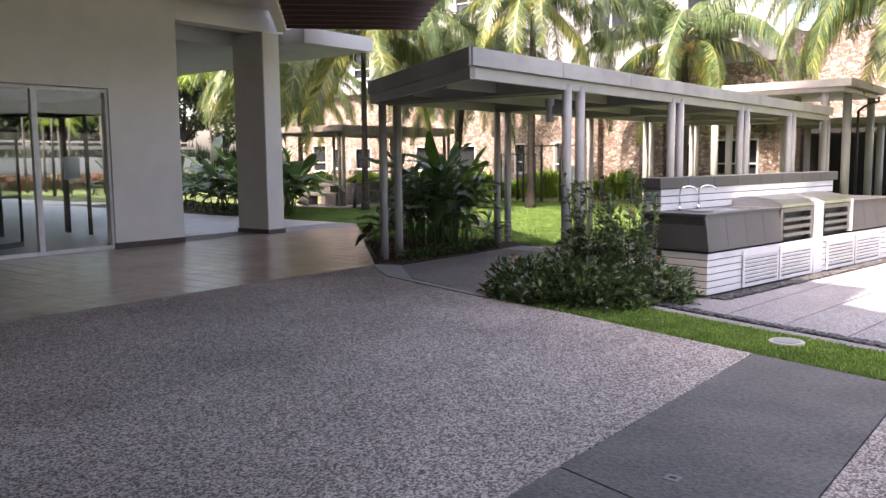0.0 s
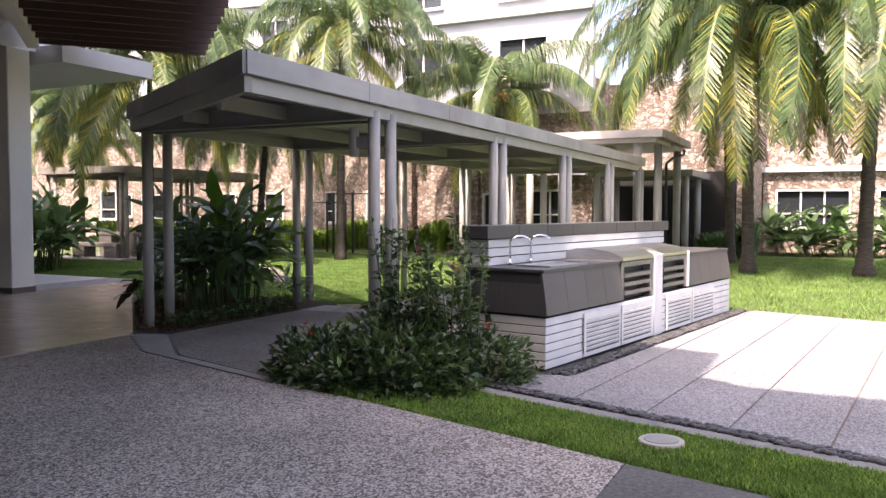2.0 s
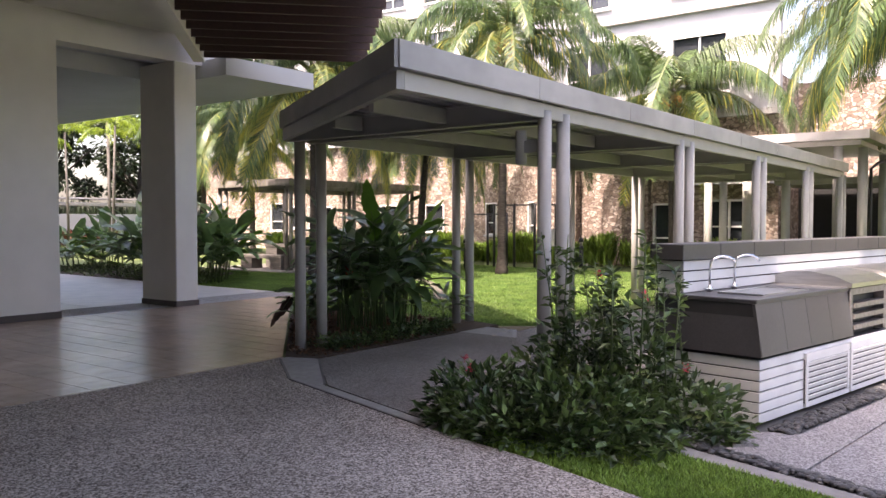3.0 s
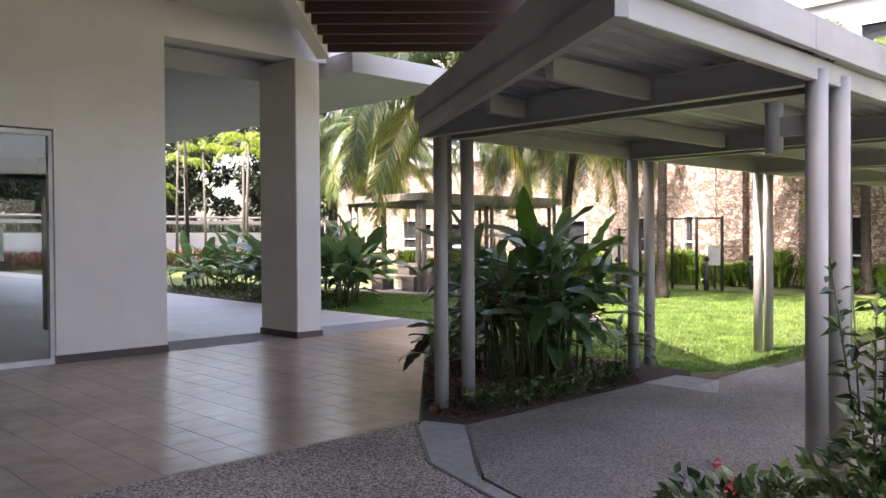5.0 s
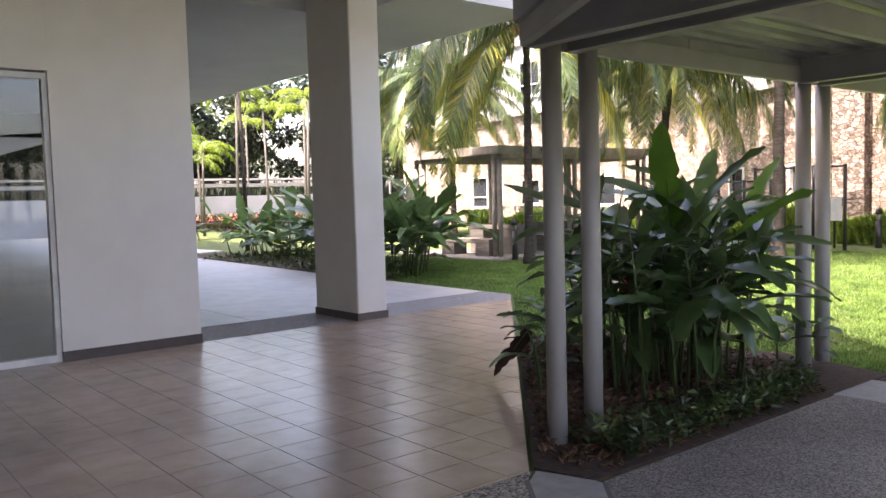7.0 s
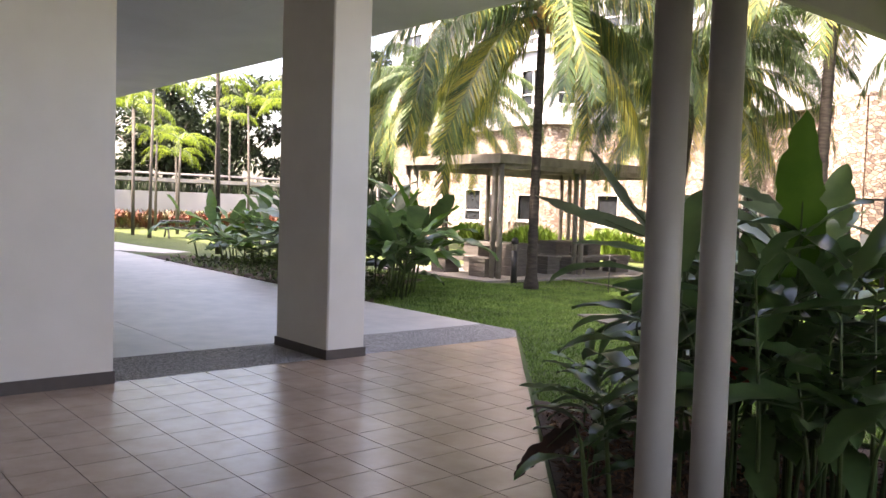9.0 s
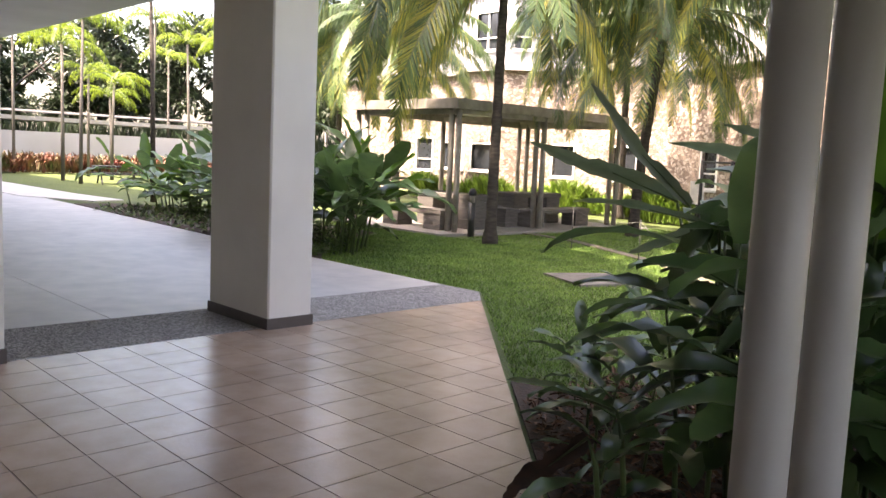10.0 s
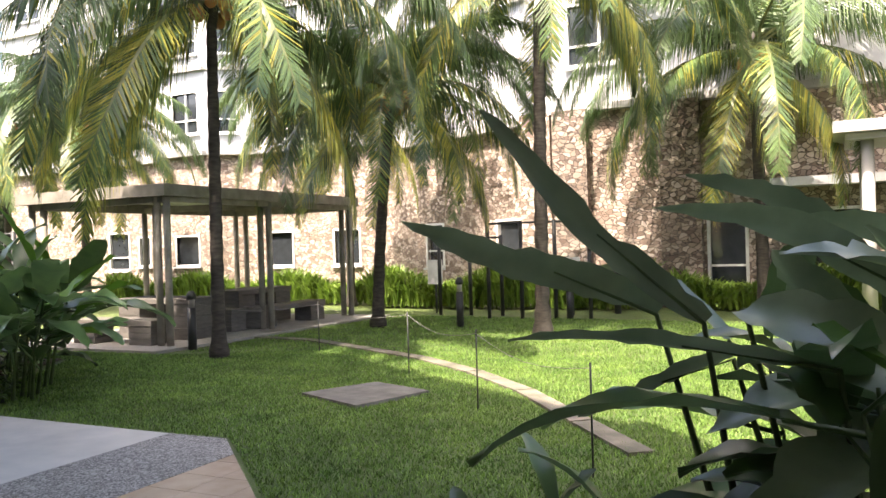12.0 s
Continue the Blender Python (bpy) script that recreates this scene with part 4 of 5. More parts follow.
def band(parent, a, b, z0, z1, out=0.12, mat=None, name="coping"):
    A, B = Vector((*a, 0)), Vector((*b, 0))
    d = (B - A).normalized()
    n = Vector((d.y, -d.x, 0))
    bm = bmesh.new()
    beam(bm, A + n * (out / 2) + Vector((0, 0, (z0 + z1) / 2)), B + n * (out / 2) + Vector((0, 0, (z0 + z1) / 2)), out + 0.3, z1 - z0)
    return obj(name, bm, mat or BAND, parent)


def storeys(parent, a, b, stone_top, top, cols, low=(), floors=((6.2, 7.7), (9.2, 10.7), (12.2, 13.7)), skip_low=False):
    face(parent, a, b, -0.1, stone_top, STONE, low, name="stone_wall")
    band(parent, a, b, stone_top, stone_top + 0.18)
    face(parent, a, b, stone_top + 0.18, top, BRIGHT, [(u, u + w, z0, z1) for u, w in cols for z0, z1 in floors], name="upper_wall")
    for z in (8.5, 11.5):
        band(parent, a, b, z, z + 0.15, 0.05, name="string_course")


nb = building("apartment_building_stone_wing", "apartment wing with a rubble-stone base and white upper storeys")
storeys(nb, (-24.4, 34.6), (-17.3, 31.25), 4.95, 15, [(2.0, 1.2)], [(2.6, 3.4, 1.0, 2.3), (6.0, 6.9, 0.9, 2.3)])
storeys(nb, (-16.6, 30.1), (-8.6, 29.9), 4.95, 15, [(0.5, 1.6), (4.5, 1.8)], [(3.9, 4.7, 0.5, 2.1), (5.7, 7.2, 0.9, 2.2)])
for px0, px1 in ((-16.5, -15.6), (-13.8, -12.85)):
    bm = bmesh.new()
    box(bm, px0, 29.7, -0.1, px1, 30.02, 5.0)
    obj("pilaster", bm, STONE_DARK, nb)
bm = bmesh.new()
box(bm, -17.45, 29.85, -0.1, -16.605, 31.9, 5.02)
obj("pilaster", bm, STONE, nb)
bm = bmesh.new()
box(bm, -17.35, 30.3, 5.03, -16.605, 31.9, 15)
obj("upper_pilaster", bm, BRIGHT, nb)
face(nb, (-8.6, 30.22), (-8.6, 36.4), -0.1, 6.2, STONE, name="stone_return")
band(nb, (-11.3, 30.0), (-8.7, 30.0), 2.75, 2.95, 0.5, BRIGHT, "window_hood")
roofbm = bmesh.new()
prism(roofbm, [(-24.3, 38), (-24.3, 34.7), (-17.4, 31.4), (-16.5, 30.2), (-8.7, 30), (-8.7, 38)], 15.0, 15.3)
obj("roof", roofbm, BAND, nb)

rb = building("apartment_building_east_wing", "stone-faced wing with white-framed windows and a white ledge")
storeys(rb, (-8.6, 36.5), (16, 36.5), 6.3, 15, [(2, 1.8), (8, 1.8), (14, 1.8)], [], floors=((7.5, 9.0), (10.5, 12.0)))
face(rb, (-3.4, 35.0), (8, 35.0), -0.1, 2.95, STONE, [(0.5, 2.9, 0.95, 2.25), (3.9, 5.6, 0.95, 2.25), (7.0, 9.4, 0.95, 2.25)], name="projection_wall")
face(rb, (-3.4, 36.5), (-3.4, 35.31), -0.1, 2.95, STONE, name="projection_side")
bm = bmesh.new()
box(bm, -3.6, 34.8, 2.96, 8.2, 36.49, 3.15)
obj("ledge", bm, BRIGHT, rb)

lb = building("apartment_building_west_wing", "tall white apartment wing with bay windows above a stone base")
LOWW = [(0.8, 1.7, 1.05, 2.1), (6.6, 7.7, 1.05, 2.5), (8.3, 8.9, 1.2, 2.3)]
storeys(lb, (-44.0, 34.5), (-34.4, 34.3), 5.3, 18, [(1.0, 1.6), (4.2, 1.4), (6.8, 1.3)], LOWW)
storeys(lb, (-34.4, 34.3), (-33.2, 33.4), 5.3, 18, [(0.4, 0.7)], [(0.4, 1.1, 1.2, 2.25)])
storeys(lb, (-33.2, 33.4), (-31.2, 33.4), 5.3, 18, [(0.4, 1.2)], [(0.4, 1.5, 1.2, 2.25)])
storeys(lb, (-31.2, 33.4), (-30.0, 34.4), 5.3, 18, [(0.4, 0.7)], [])
storeys(lb, (-30.0, 34.4), (-24.5, 34.75), 5.3, 18, [(0.8, 1.5), (3.5, 1.5)], [(0.8, 1.8, 1.1, 2.3), (3.6, 4.6, 1.1, 2.3)])
face(lb, (-44.0, 44.0), (-44.0, 34.82), -0.1, 18, BRIGHT, [(3, 4.5, 6.2, 7.7), (3, 4.5, 9.2, 10.7), (3, 4.5, 1.2, 2.7)], name="end_wall")

# ---- portico beyond the pergola ----
por = thing("portico", "flat grey canopy roof on round steel posts beyond the pergola", "canopy")
for x, y in ((-5.65, 23.6), (-5.25, 24.3), (-7.7, 23.6), (-5.25, 27.2), (-7.7, 27.2), (-9.45, 25.9), (-9.45, 27.2)):
    bm = bmesh.new()
    tube(bm, [(x, y, -0.2), (x, y, 3.3)], 0.11, 14)
    obj("post", bm, STEEL, por)
bm = bmesh.new()
box(bm, -8.3, 23.25, 3.42, -4.95, 27.8, 3.62)
box(bm, -10.0, 25.4, 3.42, -8.301, 27.8, 3.62)
obj("roof", bm, FASCIA, por)
bm = bmesh.new()
box(bm, -8.1, 23.45, 3.3, -5.15, 27.6, 3.41)
box(bm, -9.8, 25.6, 3.3, -8.101, 27.6, 3.41)
obj("soffit", bm, STEEL, por)
bm = bmesh.new()
tube(bm, [(-5.05, 27.2, 3.35), (-5.05, 27.2, 3.2), (-5.3, 26.6, 3.05), (-5.4, 26.3, 2.9), (-5.4, 26.3, -0.1)], 0.04, 8)
obj("downpipe", bm, BLACK_METAL, por)
lowr = thing("link_canopy", "low grey link roof on round posts leading to the entrance", "canopy")
bm = bmesh.new()
box(bm, -8.2, 27.9, 2.6, -4.9, 31.8, 2.8, 0.01)
obj("roof", bm, FASCIA, lowr)
for x in (-8.0, -5.2):
    for y in (28.5, 31.0):
        bm = bmesh.new()
        tube(bm, [(x, y, -0.2), (x, y, 2.6)], 0.11, 12)
        obj("post", bm, STEEL, lowr)
# No recess is built: this black block paints the doorway's shade.
simple("entrance_shade", "flat black block standing in for the shaded doorway past the link canopy", "entrance", DARK, (-8.5, 32.0, -0.1, -4.0, 32.3, 2.9), kind="structure")
simple("wall_entrance", "rubble-stone wall beside the entrance", "wall", STONE, (-4.0, 31.6, -0.1, -3.45, 36.4, 4.5), (-8.6, 32.3, 2.9, -4.0, 32.6, 6.2), kind="structure")


# ---- plants ----
def leaf_mesh(name, length, width, arch, mat, seg=7, fold=0.12, rnd=None, stalk=0.0, torn=False):
    """A broad leaf with a folded midrib, rising along +z and arching over towards +y; with its stalk below."""
    r = rnd or random.Random(1)
    verts, faces = [], []
    c, ang = Vector((0, 0, 0)), 0.0
    if stalk:
        n = 4
        for k in range(n + 1):
            p = Vector((0, 0, stalk * k / n))
            w = 0.012 * (1 - 0.4 * k / n)
            for a in range(3):
                verts.append(p + Vector((math.cos(a * 2.09) * w, math.sin(a * 2.09) * w, 0)))
        for k in range(n):
            for a in range(3):
                faces.append((k * 3 + a, k * 3 + (a + 1) % 3, k * 3 + 3 + (a + 1) % 3, k * 3 + 3 + a))
        c = Vector((0, 0, stalk))
    o = len(verts)
    tw = r.uniform(-0.5, 0.5)
    for k in range(seg + 1):
        t = k / seg
        w = width * 0.5 * (math.sin(math.pi * min(1, t * 0.93 + 0.07)) ** 0.65) * (1 + r.uniform(-0.06, 0.06))
        if k == seg:
            w = 0.003
        ang = arch * t ** 1.3
        d = Vector((0, math.sin(ang), math.cos(ang)))
        nrm = Vector((0, math.cos(ang), -math.sin(ang)))
        s = (Vector((1, 0, 0)) * math.cos(tw * t) + nrm * math.sin(tw * t))
        up = -nrm
        wav = r.uniform(-0.02, 0.02)
        verts += [c - s * w + up * (w * fold * 2 + wav), c + Vector((0, 0, 0)), c + s * w + up * (w * fold * 2 - wav)]
        c = c + d * length / seg
    for k in range(seg):
        a = o + k * 3
        faces += [(a, a + 1, a + 4, a + 3), (a + 1, a + 2, a + 5, a + 4)]
    me = bpy.data.meshes.new(name)
    me.from_pydata([tuple(v) for v in verts], [], faces)
    me.materials.append(mat)
    me.polygons.foreach_set("use_smooth", [True] * len(faces))
    return me


def put(name, me, parent, m, label=""):
    o = new(name, me)
    if parent is not None:
        o.parent = parent
    o.matrix_basis = m
    return tagged(o, label)


rl = random.Random(11)
BIG = [leaf_mesh("leaf", rl.uniform(0.5, 0.82), rl.uniform(0.165, 0.24), rl.uniform(0.15, 1.1), LEAF, 9, 0.16, rl, rl.uniform(0.1, 0.25)) for _ in range(10)]
PALE = [leaf_mesh("leaf", 0.62, 0.19, 0.2, LEAF_LIGHT, 9, 0.2, rl, 0.2) for _ in range(2)]


def clump(name, label, spots, height, scale=1.0, pale=0.04, seed=3, lean=0.3, category="plant", low=0.5):
    """Broad-leaved stems standing at the given plan points, bare below and leafy above."""
    r = random.Random(seed)
    cx, cy = sum(p[0] for p in spots) / len(spots), sum(p[1] for p in spots) / len(spots)
    t = thing(name, label, category, Matrix.Translation((cx, cy, 0)))
    for x, y in spots:
        h = height * r.uniform(low, 1.0)
        out = Vector((x - cx, y - cy, 0)) * 0.2
        tilt = out + Vector((r.uniform(-lean, lean), r.uniform(-lean, lean), 0)) * 0.4 * h
        base = Vector((x - cx, y - cy, -0.02))
        pts = [base, base + tilt * 0.3 + Vector((0, 0, h * 0.42)), base + tilt + Vector((0, 0, h * 0.8))]
        bm = bmesh.new()
        tube(bm, pts, [0.016 * scale, 0.012 * scale, 0.006 * scale], 6)
        obj("stem", bm, STEM, t)
        n = r.randint(5, 7)
        az0 = r.uniform(0, 6.28)
        for k in range(n):
            f = (k + 1) / n
            p = pts[1].lerp(pts[2], f) if r.random() < 0.85 else pts[0].lerp(pts[1], 0.7)
            az_ = az0 + k * 2.6 + r.uniform(-0.5, 0.5)
            pitch = r.uniform(0.85, 1.6) if k < n - 1 else r.uniform(0.25, 0.9)
            s = scale * r.uniform(0.7, 1.2)
            m = Matrix.Translation(p) @ Matrix.Rotation(az_, 4, "Z") @ Matrix.Rotation(-pitch, 4, "X") @ Matrix.Scale(s, 4)
            put("leaf", r.choice(PALE) if r.random() < pale else r.choice(BIG), t, m)
    return t


rp = random.Random(4)
spots = []
while len(spots) < 44:
    x, y = rp.gauss(-9.5, 0.33), rp.gauss(11.95, 0.52)
    if -10.15 < x < -8.85 and 11.05 < y < 13.0 and y > diag_y(x) + 0.5:
        spots.append((x, y))
clump("heliconia_clump", "dense clump of tall broad-leaved heliconia in the soil bed", spots, 1.72, 0.88, 0.02, 8, low=0.62)
spots = [(-11.2, 12.2), (-10.95, 12.0), (-10.75, 11.8), (-10.6, 12.1), (-10.5, 11.5), (-10.3, 11.2), (-10.9, 12.35), (-10.15, 10.95), (-10.4, 11.75)]
clump("young_heliconia", "low young heliconia plants at the edge of the soil bed", spots, 0.72, 0.56, 0.0, 5)
spots = [(-9.24, 13.15), (-9.15, 13.0), (-8.95, 13.1)]
clump("young_heliconia", "small heliconia shoots beside the second pair of posts", spots, 0.55, 0.5, 0.1, 6)


def blade(parent, root, base, tip, width, mat, turn=0.0, sag=0.12, seed=1, label=""):
    """One long leaf from base to tip with a sagging midrib and a torn margin, on a stalk that rises from root."""
    r = random.Random(seed)
    o0 = Vector(parent.location)
    root, base, tip = Vector(root) - o0, Vector(base) - o0, Vector(tip) - o0
    axis = tip - base
    side = axis.cross(Vector((0, 0, 1))).normalized()
    side = Matrix.Rotation(turn, 3, axis.normalized()) @ side
    lift = side.cross(axis).normalized()
    verts, faces = [], []
    n = 18
    for k in range(n + 1):
        t = k / n
        c = base.lerp(tip, t) + Vector((0, 0, 1)) * sag * axis.length * math.sin(math.pi * t) + side * 0.02 * math.sin(5 * t + seed)
        w = width * 0.5 * math.sin(math.pi * min(1, 0.06 + 0.94 * t) ** 0.85) ** 0.6 if k < n else 0.002
        tear = [w * (0.72 if r.random() < 0.16 else 1.0) * r.uniform(0.94, 1.04) for _ in (0, 1)]
        wave = r.uniform(-0.008, 0.008)
        verts += [c - side * tear[0] + lift * (tear[0] * 0.32 + wave), c - side * tear[0] * 0.5 + lift * tear[0] * 0.13, c,
                  c + side * tear[1] * 0.5 + lift * tear[1] * 0.13, c + side * tear[1] + lift * (tear[1] * 0.32 - wave)]
    for k in range(n):
        a = k * 5
        for q in range(4):
            faces.append((a + q, a + q + 1, a + q + 6, a + q + 5))
    bm = bmesh.new()
    mid = root.lerp(base, 0.55) + Vector((0, 0, 0.12))
    tube(bm, [root, mid, base, base.lerp(tip, 0.45) + Vector((0, 0, sag * axis.length)) - lift * 0.004], [0.016, 0.012, 0.008, 0.003], 6)
    stem = obj("stem", bm, STEM, parent)
    raw("leaf", [tuple(v) for v in verts], faces, [mat], parent, label, smooth=True)
    return stem


BROWN_LEAF = material("withered_brown_leaf", (0.075, 0.042, 0.028), 0.7, color2=(0.03, 0.02, 0.015), scale=12)
arch = thing("arching_heliconia", "heliconia stems with long torn blades arching out over the grass", "plant", Matrix.Translation((-10.1, 11.9, 0)))
for k, (root, base, tip, w, turn, sag) in enumerate((
        ((-10.2, 12.1, -0.02), (-10.52, 12.10, 1.43), (-11.0, 11.36, 1.72), 0.115, 0.9, 0.02),
        ((-10.2, 12.0, -0.02), (-10.36, 11.95, 1.42), (-11.0, 11.88, 2.06), 0.12, 1.0, -0.03),
        ((-9.9, 11.7, -0.02), (-10.02, 11.62, 1.35), (-10.77, 11.49, 1.41), 0.10, 0.5, 0.04),
        ((-9.7, 12.2, -0.02), (-9.72, 12.42, 1.42), (-10.48, 11.88, 1.75), 0.12, 0.8, 0.06),
        ((-9.8, 12.6, -0.02), (-9.88, 12.80, 1.55), (-10.47, 12.47, 1.89), 0.12, 0.8, 0.05),
        ((-10.0, 12.0, -0.02), (-10.25, 11.95, 1.46), (-9.62, 11.55, 1.05), 0.24, 0.5, 0.10),
        ((-10.0, 12.1, -0.02), (-10.3, 12.1, 1.30), (-10.75, 12.0, 1.12), 0.09, 0.7, 0.03),
        ((-9.8, 12.4, -0.02), (-9.9, 12.35, 1.22), (-10.2, 12.15, 1.62), 0.26, 0.2, 0.0),
        ((-9.6, 12.3, -0.02), (-9.62, 12.3, 1.28), (-9.95, 12.2, 1.68), 0.26, 0.1, 0.0),
        ((-9.5, 12.3, -0.02), (-9.5, 12.5, 1.40), (-10.1, 12.3, 1.72), 0.15, 0.9, 0.05),
        ((-9.9, 11.9, -0.02), (-9.95, 11.9, 1.0), (-10.15, 11.7, 0.62), 0.22, 0.5, 0.10),
        ((-9.7, 11.5, -0.02), (-9.6, 11.6, 1.25), (-9.9, 11.25, 0.9), 0.22, 0.4, 0.14),
        ((-9.7, 12.6, -0.02), (-9.7, 12.75, 1.15), (-10.2, 12.6, 1.38), 0.24, 0.1, 0.05),
        ((-9.5, 12.5, -0.02), (-9.45, 12.7, 1.25), (-9.85, 12.7, 1.62), 0.24, 0.0, 0.0),
        ((-9.8, 12.1, -0.02), (-9.85, 12.1, 1.15), (-10.35, 11.8, 1.15), 0.22, -0.2, 0.12),
        ((-9.6, 12.0, -0.02), (-9.7, 12.05, 1.45), (-10.15, 11.7, 1.62), 0.20, -0.3, 0.08),
        ((-9.9, 12.3, -0.02), (-10.05, 12.35, 0.95), (-10.35, 12.25, 0.55), 0.20, 0.0, 0.15),
        ((-9.8, 11.8, -0.02), (-9.9, 11.75, 1.2), (-10.2, 11.35, 0.95), 0.22, -0.2, 0.12))):
    blade(arch, root, base, tip, w, LEAF_GREY, turn, sag, 300 + k)
shoot = thing("tall_heliconia_shoot", "bright green upright heliconia leaves standing out of the clump", "plant", Matrix.Translation((-9.4, 11.6, 0)))
blade(shoot, (-9.45, 11.85, -0.02), (-9.34, 11.66, 1.36), (-9.15, 11.28, 2.15), 0.24, LEAF_LIGHT, 0.1, 0.0, 331)
blade(shoot, (-9.55, 11.2, -0.02), (-9.55, 11.10, 0.80), (-9.40, 11.14, 1.66), 0.13, LEAF_LIGHT, 0.5, 0.0, 332, "folded yellow-green leaf")
blade(shoot, (-9.5, 12.3, -0.02), (-9.55, 12.35, 1.40), (-9.51, 12.61, 1.98), 0.24, LEAF, 0.2, 0.0, 333)
side = thing("spreading_heliconia", "dark heliconia leaves reaching out level on either hand of the clump", "plant", Matrix.Translation((-9.5, 11.9, 0)))
for k, (root, base, tip, w, sag) in enumerate((
        ((-9.3, 12.2, -0.02), (-9.2, 12.35, 1.18), (-8.50, 12.73, 1.14), 0.17, 0.04), ((-9.4, 12.2, -0.02), (-9.45, 12.35, 1.38), (-8.86, 12.80, 1.50), 0.16, 0.04),
        ((-9.2, 12.1, -0.02), (-9.2, 12.2, 1.0), (-8.65, 12.5, 0.9), 0.18, 0.08), ((-9.2, 12.0, -0.02), (-9.15, 12.05, 0.7), (-8.85, 12.1, 0.25), 0.16, 0.10),
        ((-9.3, 11.6, -0.02), (-9.3, 11.6, 1.2), (-8.9, 11.4, 1.3), 0.2, 0.08), ((-10.05, 11.05, -0.02), (-10.1, 11.0, 0.55), (-10.80, 11.04, 0.53), 0.12, 0.03),
        ((-9.6, 11.3, -0.02), (-9.65, 11.25, 1.1), (-9.9, 10.8, 1.25), 0.2, 0.08), ((-9.4, 11.4, -0.02), (-9.35, 11.3, 0.6), (-9.1, 11.0, 0.25), 0.2, 0.12))):
    blade(side, root, base, tip, w, LEAF, 0.5, sag, 350 + k)
blade(side, (-10.0, 10.8, -0.02), (-10.02, 10.68, 0.52), (-10.50, 10.76, 0.05), 0.13, BROWN_LEAF, 0.6, 0.03, 371, "withered dark brown hanging leaf")
flower = thing("heliconia_flower", "small red heliconia bract among the stems", "flower", Matrix.Translation((-9.42, 11.2, 0)))
bm = bmesh.new()
tube(bm, [(0, 0, -0.02), (0.01, 0, 0.8)], [0.008, 0.006], 6)
obj("stem", bm, STEM, flower)
BRACT = material("red_bract", (0.45, 0.05, 0.025), 0.5, color2=(0.3, 0.09, 0.03))
for k in range(4):
    bm = bmesh.new()
    z = 0.76 + 0.04 * k
    q = -1 if k % 2 else 1
    tube(bm, [(0.01, 0, z), (0.01 + q * 0.045, 0.01, z + 0.025), (0.01 + q * 0.09, 0.01, z + 0.075)], [0.008, 0.013, 0.002], 6)
    obj("bract", bm, BRACT, flower)
spots = []
while len(spots) < 34:
    x, y = rp.uniform(-22.2, -18.4), rp.uniform(15.9, 18.3)
    if y > 15.7 and y < 15.6 + (-x - 17.4) * 0.7:
        spots.append((x, y))
clump("broad_leaved_clump", "tall broad-leaved plants in the bed beside the walkway", spots, 1.75, 1.5, 0.25, 12)
spots = [(-26 + rp.gauss(0, 1.6), 17.3 + rp.gauss(0, 0.5)) for _ in range(26)]
clump("broad_leaved_clump", "broad-leaved plants in the far part of the bed", spots, 1.4, 1.4, 0.3, 13)


def scatter_leaves(name, label, n, place, size, mat, seed, category="shrub", kind="stuff", parent=None, flat=0.6, ratio=0.42):
    """Many small folded leaves, each at place(rnd)."""
    r = random.Random(seed)
    verts, faces = [], []
    for _ in range(n):
        p, outward = place(r)
        d = (Vector(outward) + Vector((r.gauss(0, 0.5), r.gauss(0, 0.5), r.gauss(0, 0.5)))).normalized()
        s = d.cross(Vector((r.gauss(0, 0.4), r.gauss(0, 0.4), 1))).normalized()
        u = s.cross(d).normalized()
        l = size * r.uniform(0.65, 1.3)
        w = l * ratio / 2
        p = Vector(p)
        o = len(verts)
        verts += [p, p + d * l * 0.45 + s * w + u * w * 0.4, p + d * l * 0.97 - u * l * 0.12, p + d * l * 0.45 - s * w + u * w * 0.4]
        faces += [(o, o + 1, o + 2), (o, o + 2, o + 3)]
    o = raw(name, [tuple(v) for v in verts], faces, [mat], parent, label)
    if parent is None:
        tagged(o, "", category, "", kind)
    else:
        tagged(o, "", "", "", kind)
    return o


def blob(cx, cy, cz, rx, ry, rz, shell=0.55):
    def place(r):
        v = Vector((r.gauss(0, 1), r.gauss(0, 1), r.gauss(0, 1))).normalized()
        k = shell + (1 - shell) * r.random() ** 0.5
        k *= 1 + 0.18 * math.sin(v.x * 7 + cx) * math.cos(v.y * 6 + cz * 3)
        p = (cx + v.x * rx * k, cy + v.y * ry * k, max(0.02, cz + v.z * rz * k))
        return p, (v.x, v.y, v.z * 0.6 + 0.35)
    return place


# shrub at the corner of the barbecue counter
shrub = thing("flowering_shrub", "leafy green shrub spreading over the walkway corner", "shrub", Matrix.Translation((-4.7, 8.4, 0)))
for cx, cy, cz, rx, ry, rz, n in ((0.1, -0.42, 0.04, 0.95, 0.3, 0.24, 420), (-0.45, -0.1, 0.08, 0.6, 0.42, 0.36, 620), (0.35, -0.1, 0.1, 0.7, 0.42, 0.36, 700), (0.15, 0.3, 0.2, 0.72, 0.48, 0.36, 640), (0.95, 0.45, 0.1, 0.42, 0.32, 0.30, 380),
                                  (0.05, 0.4, 0.52, 0.36, 0.3, 0.26, 150), (0.5, 0.55, 0.42, 0.34, 0.3, 0.3, 130)):
    scatter_leaves("foliage", "", int(n * 1.9), blob(cx, cy, cz, rx, ry, rz, 0.4), 0.096, LEAF_BUSH, int(n + cx * 10), parent=shrub, ratio=0.52)
rs = random.Random(21)
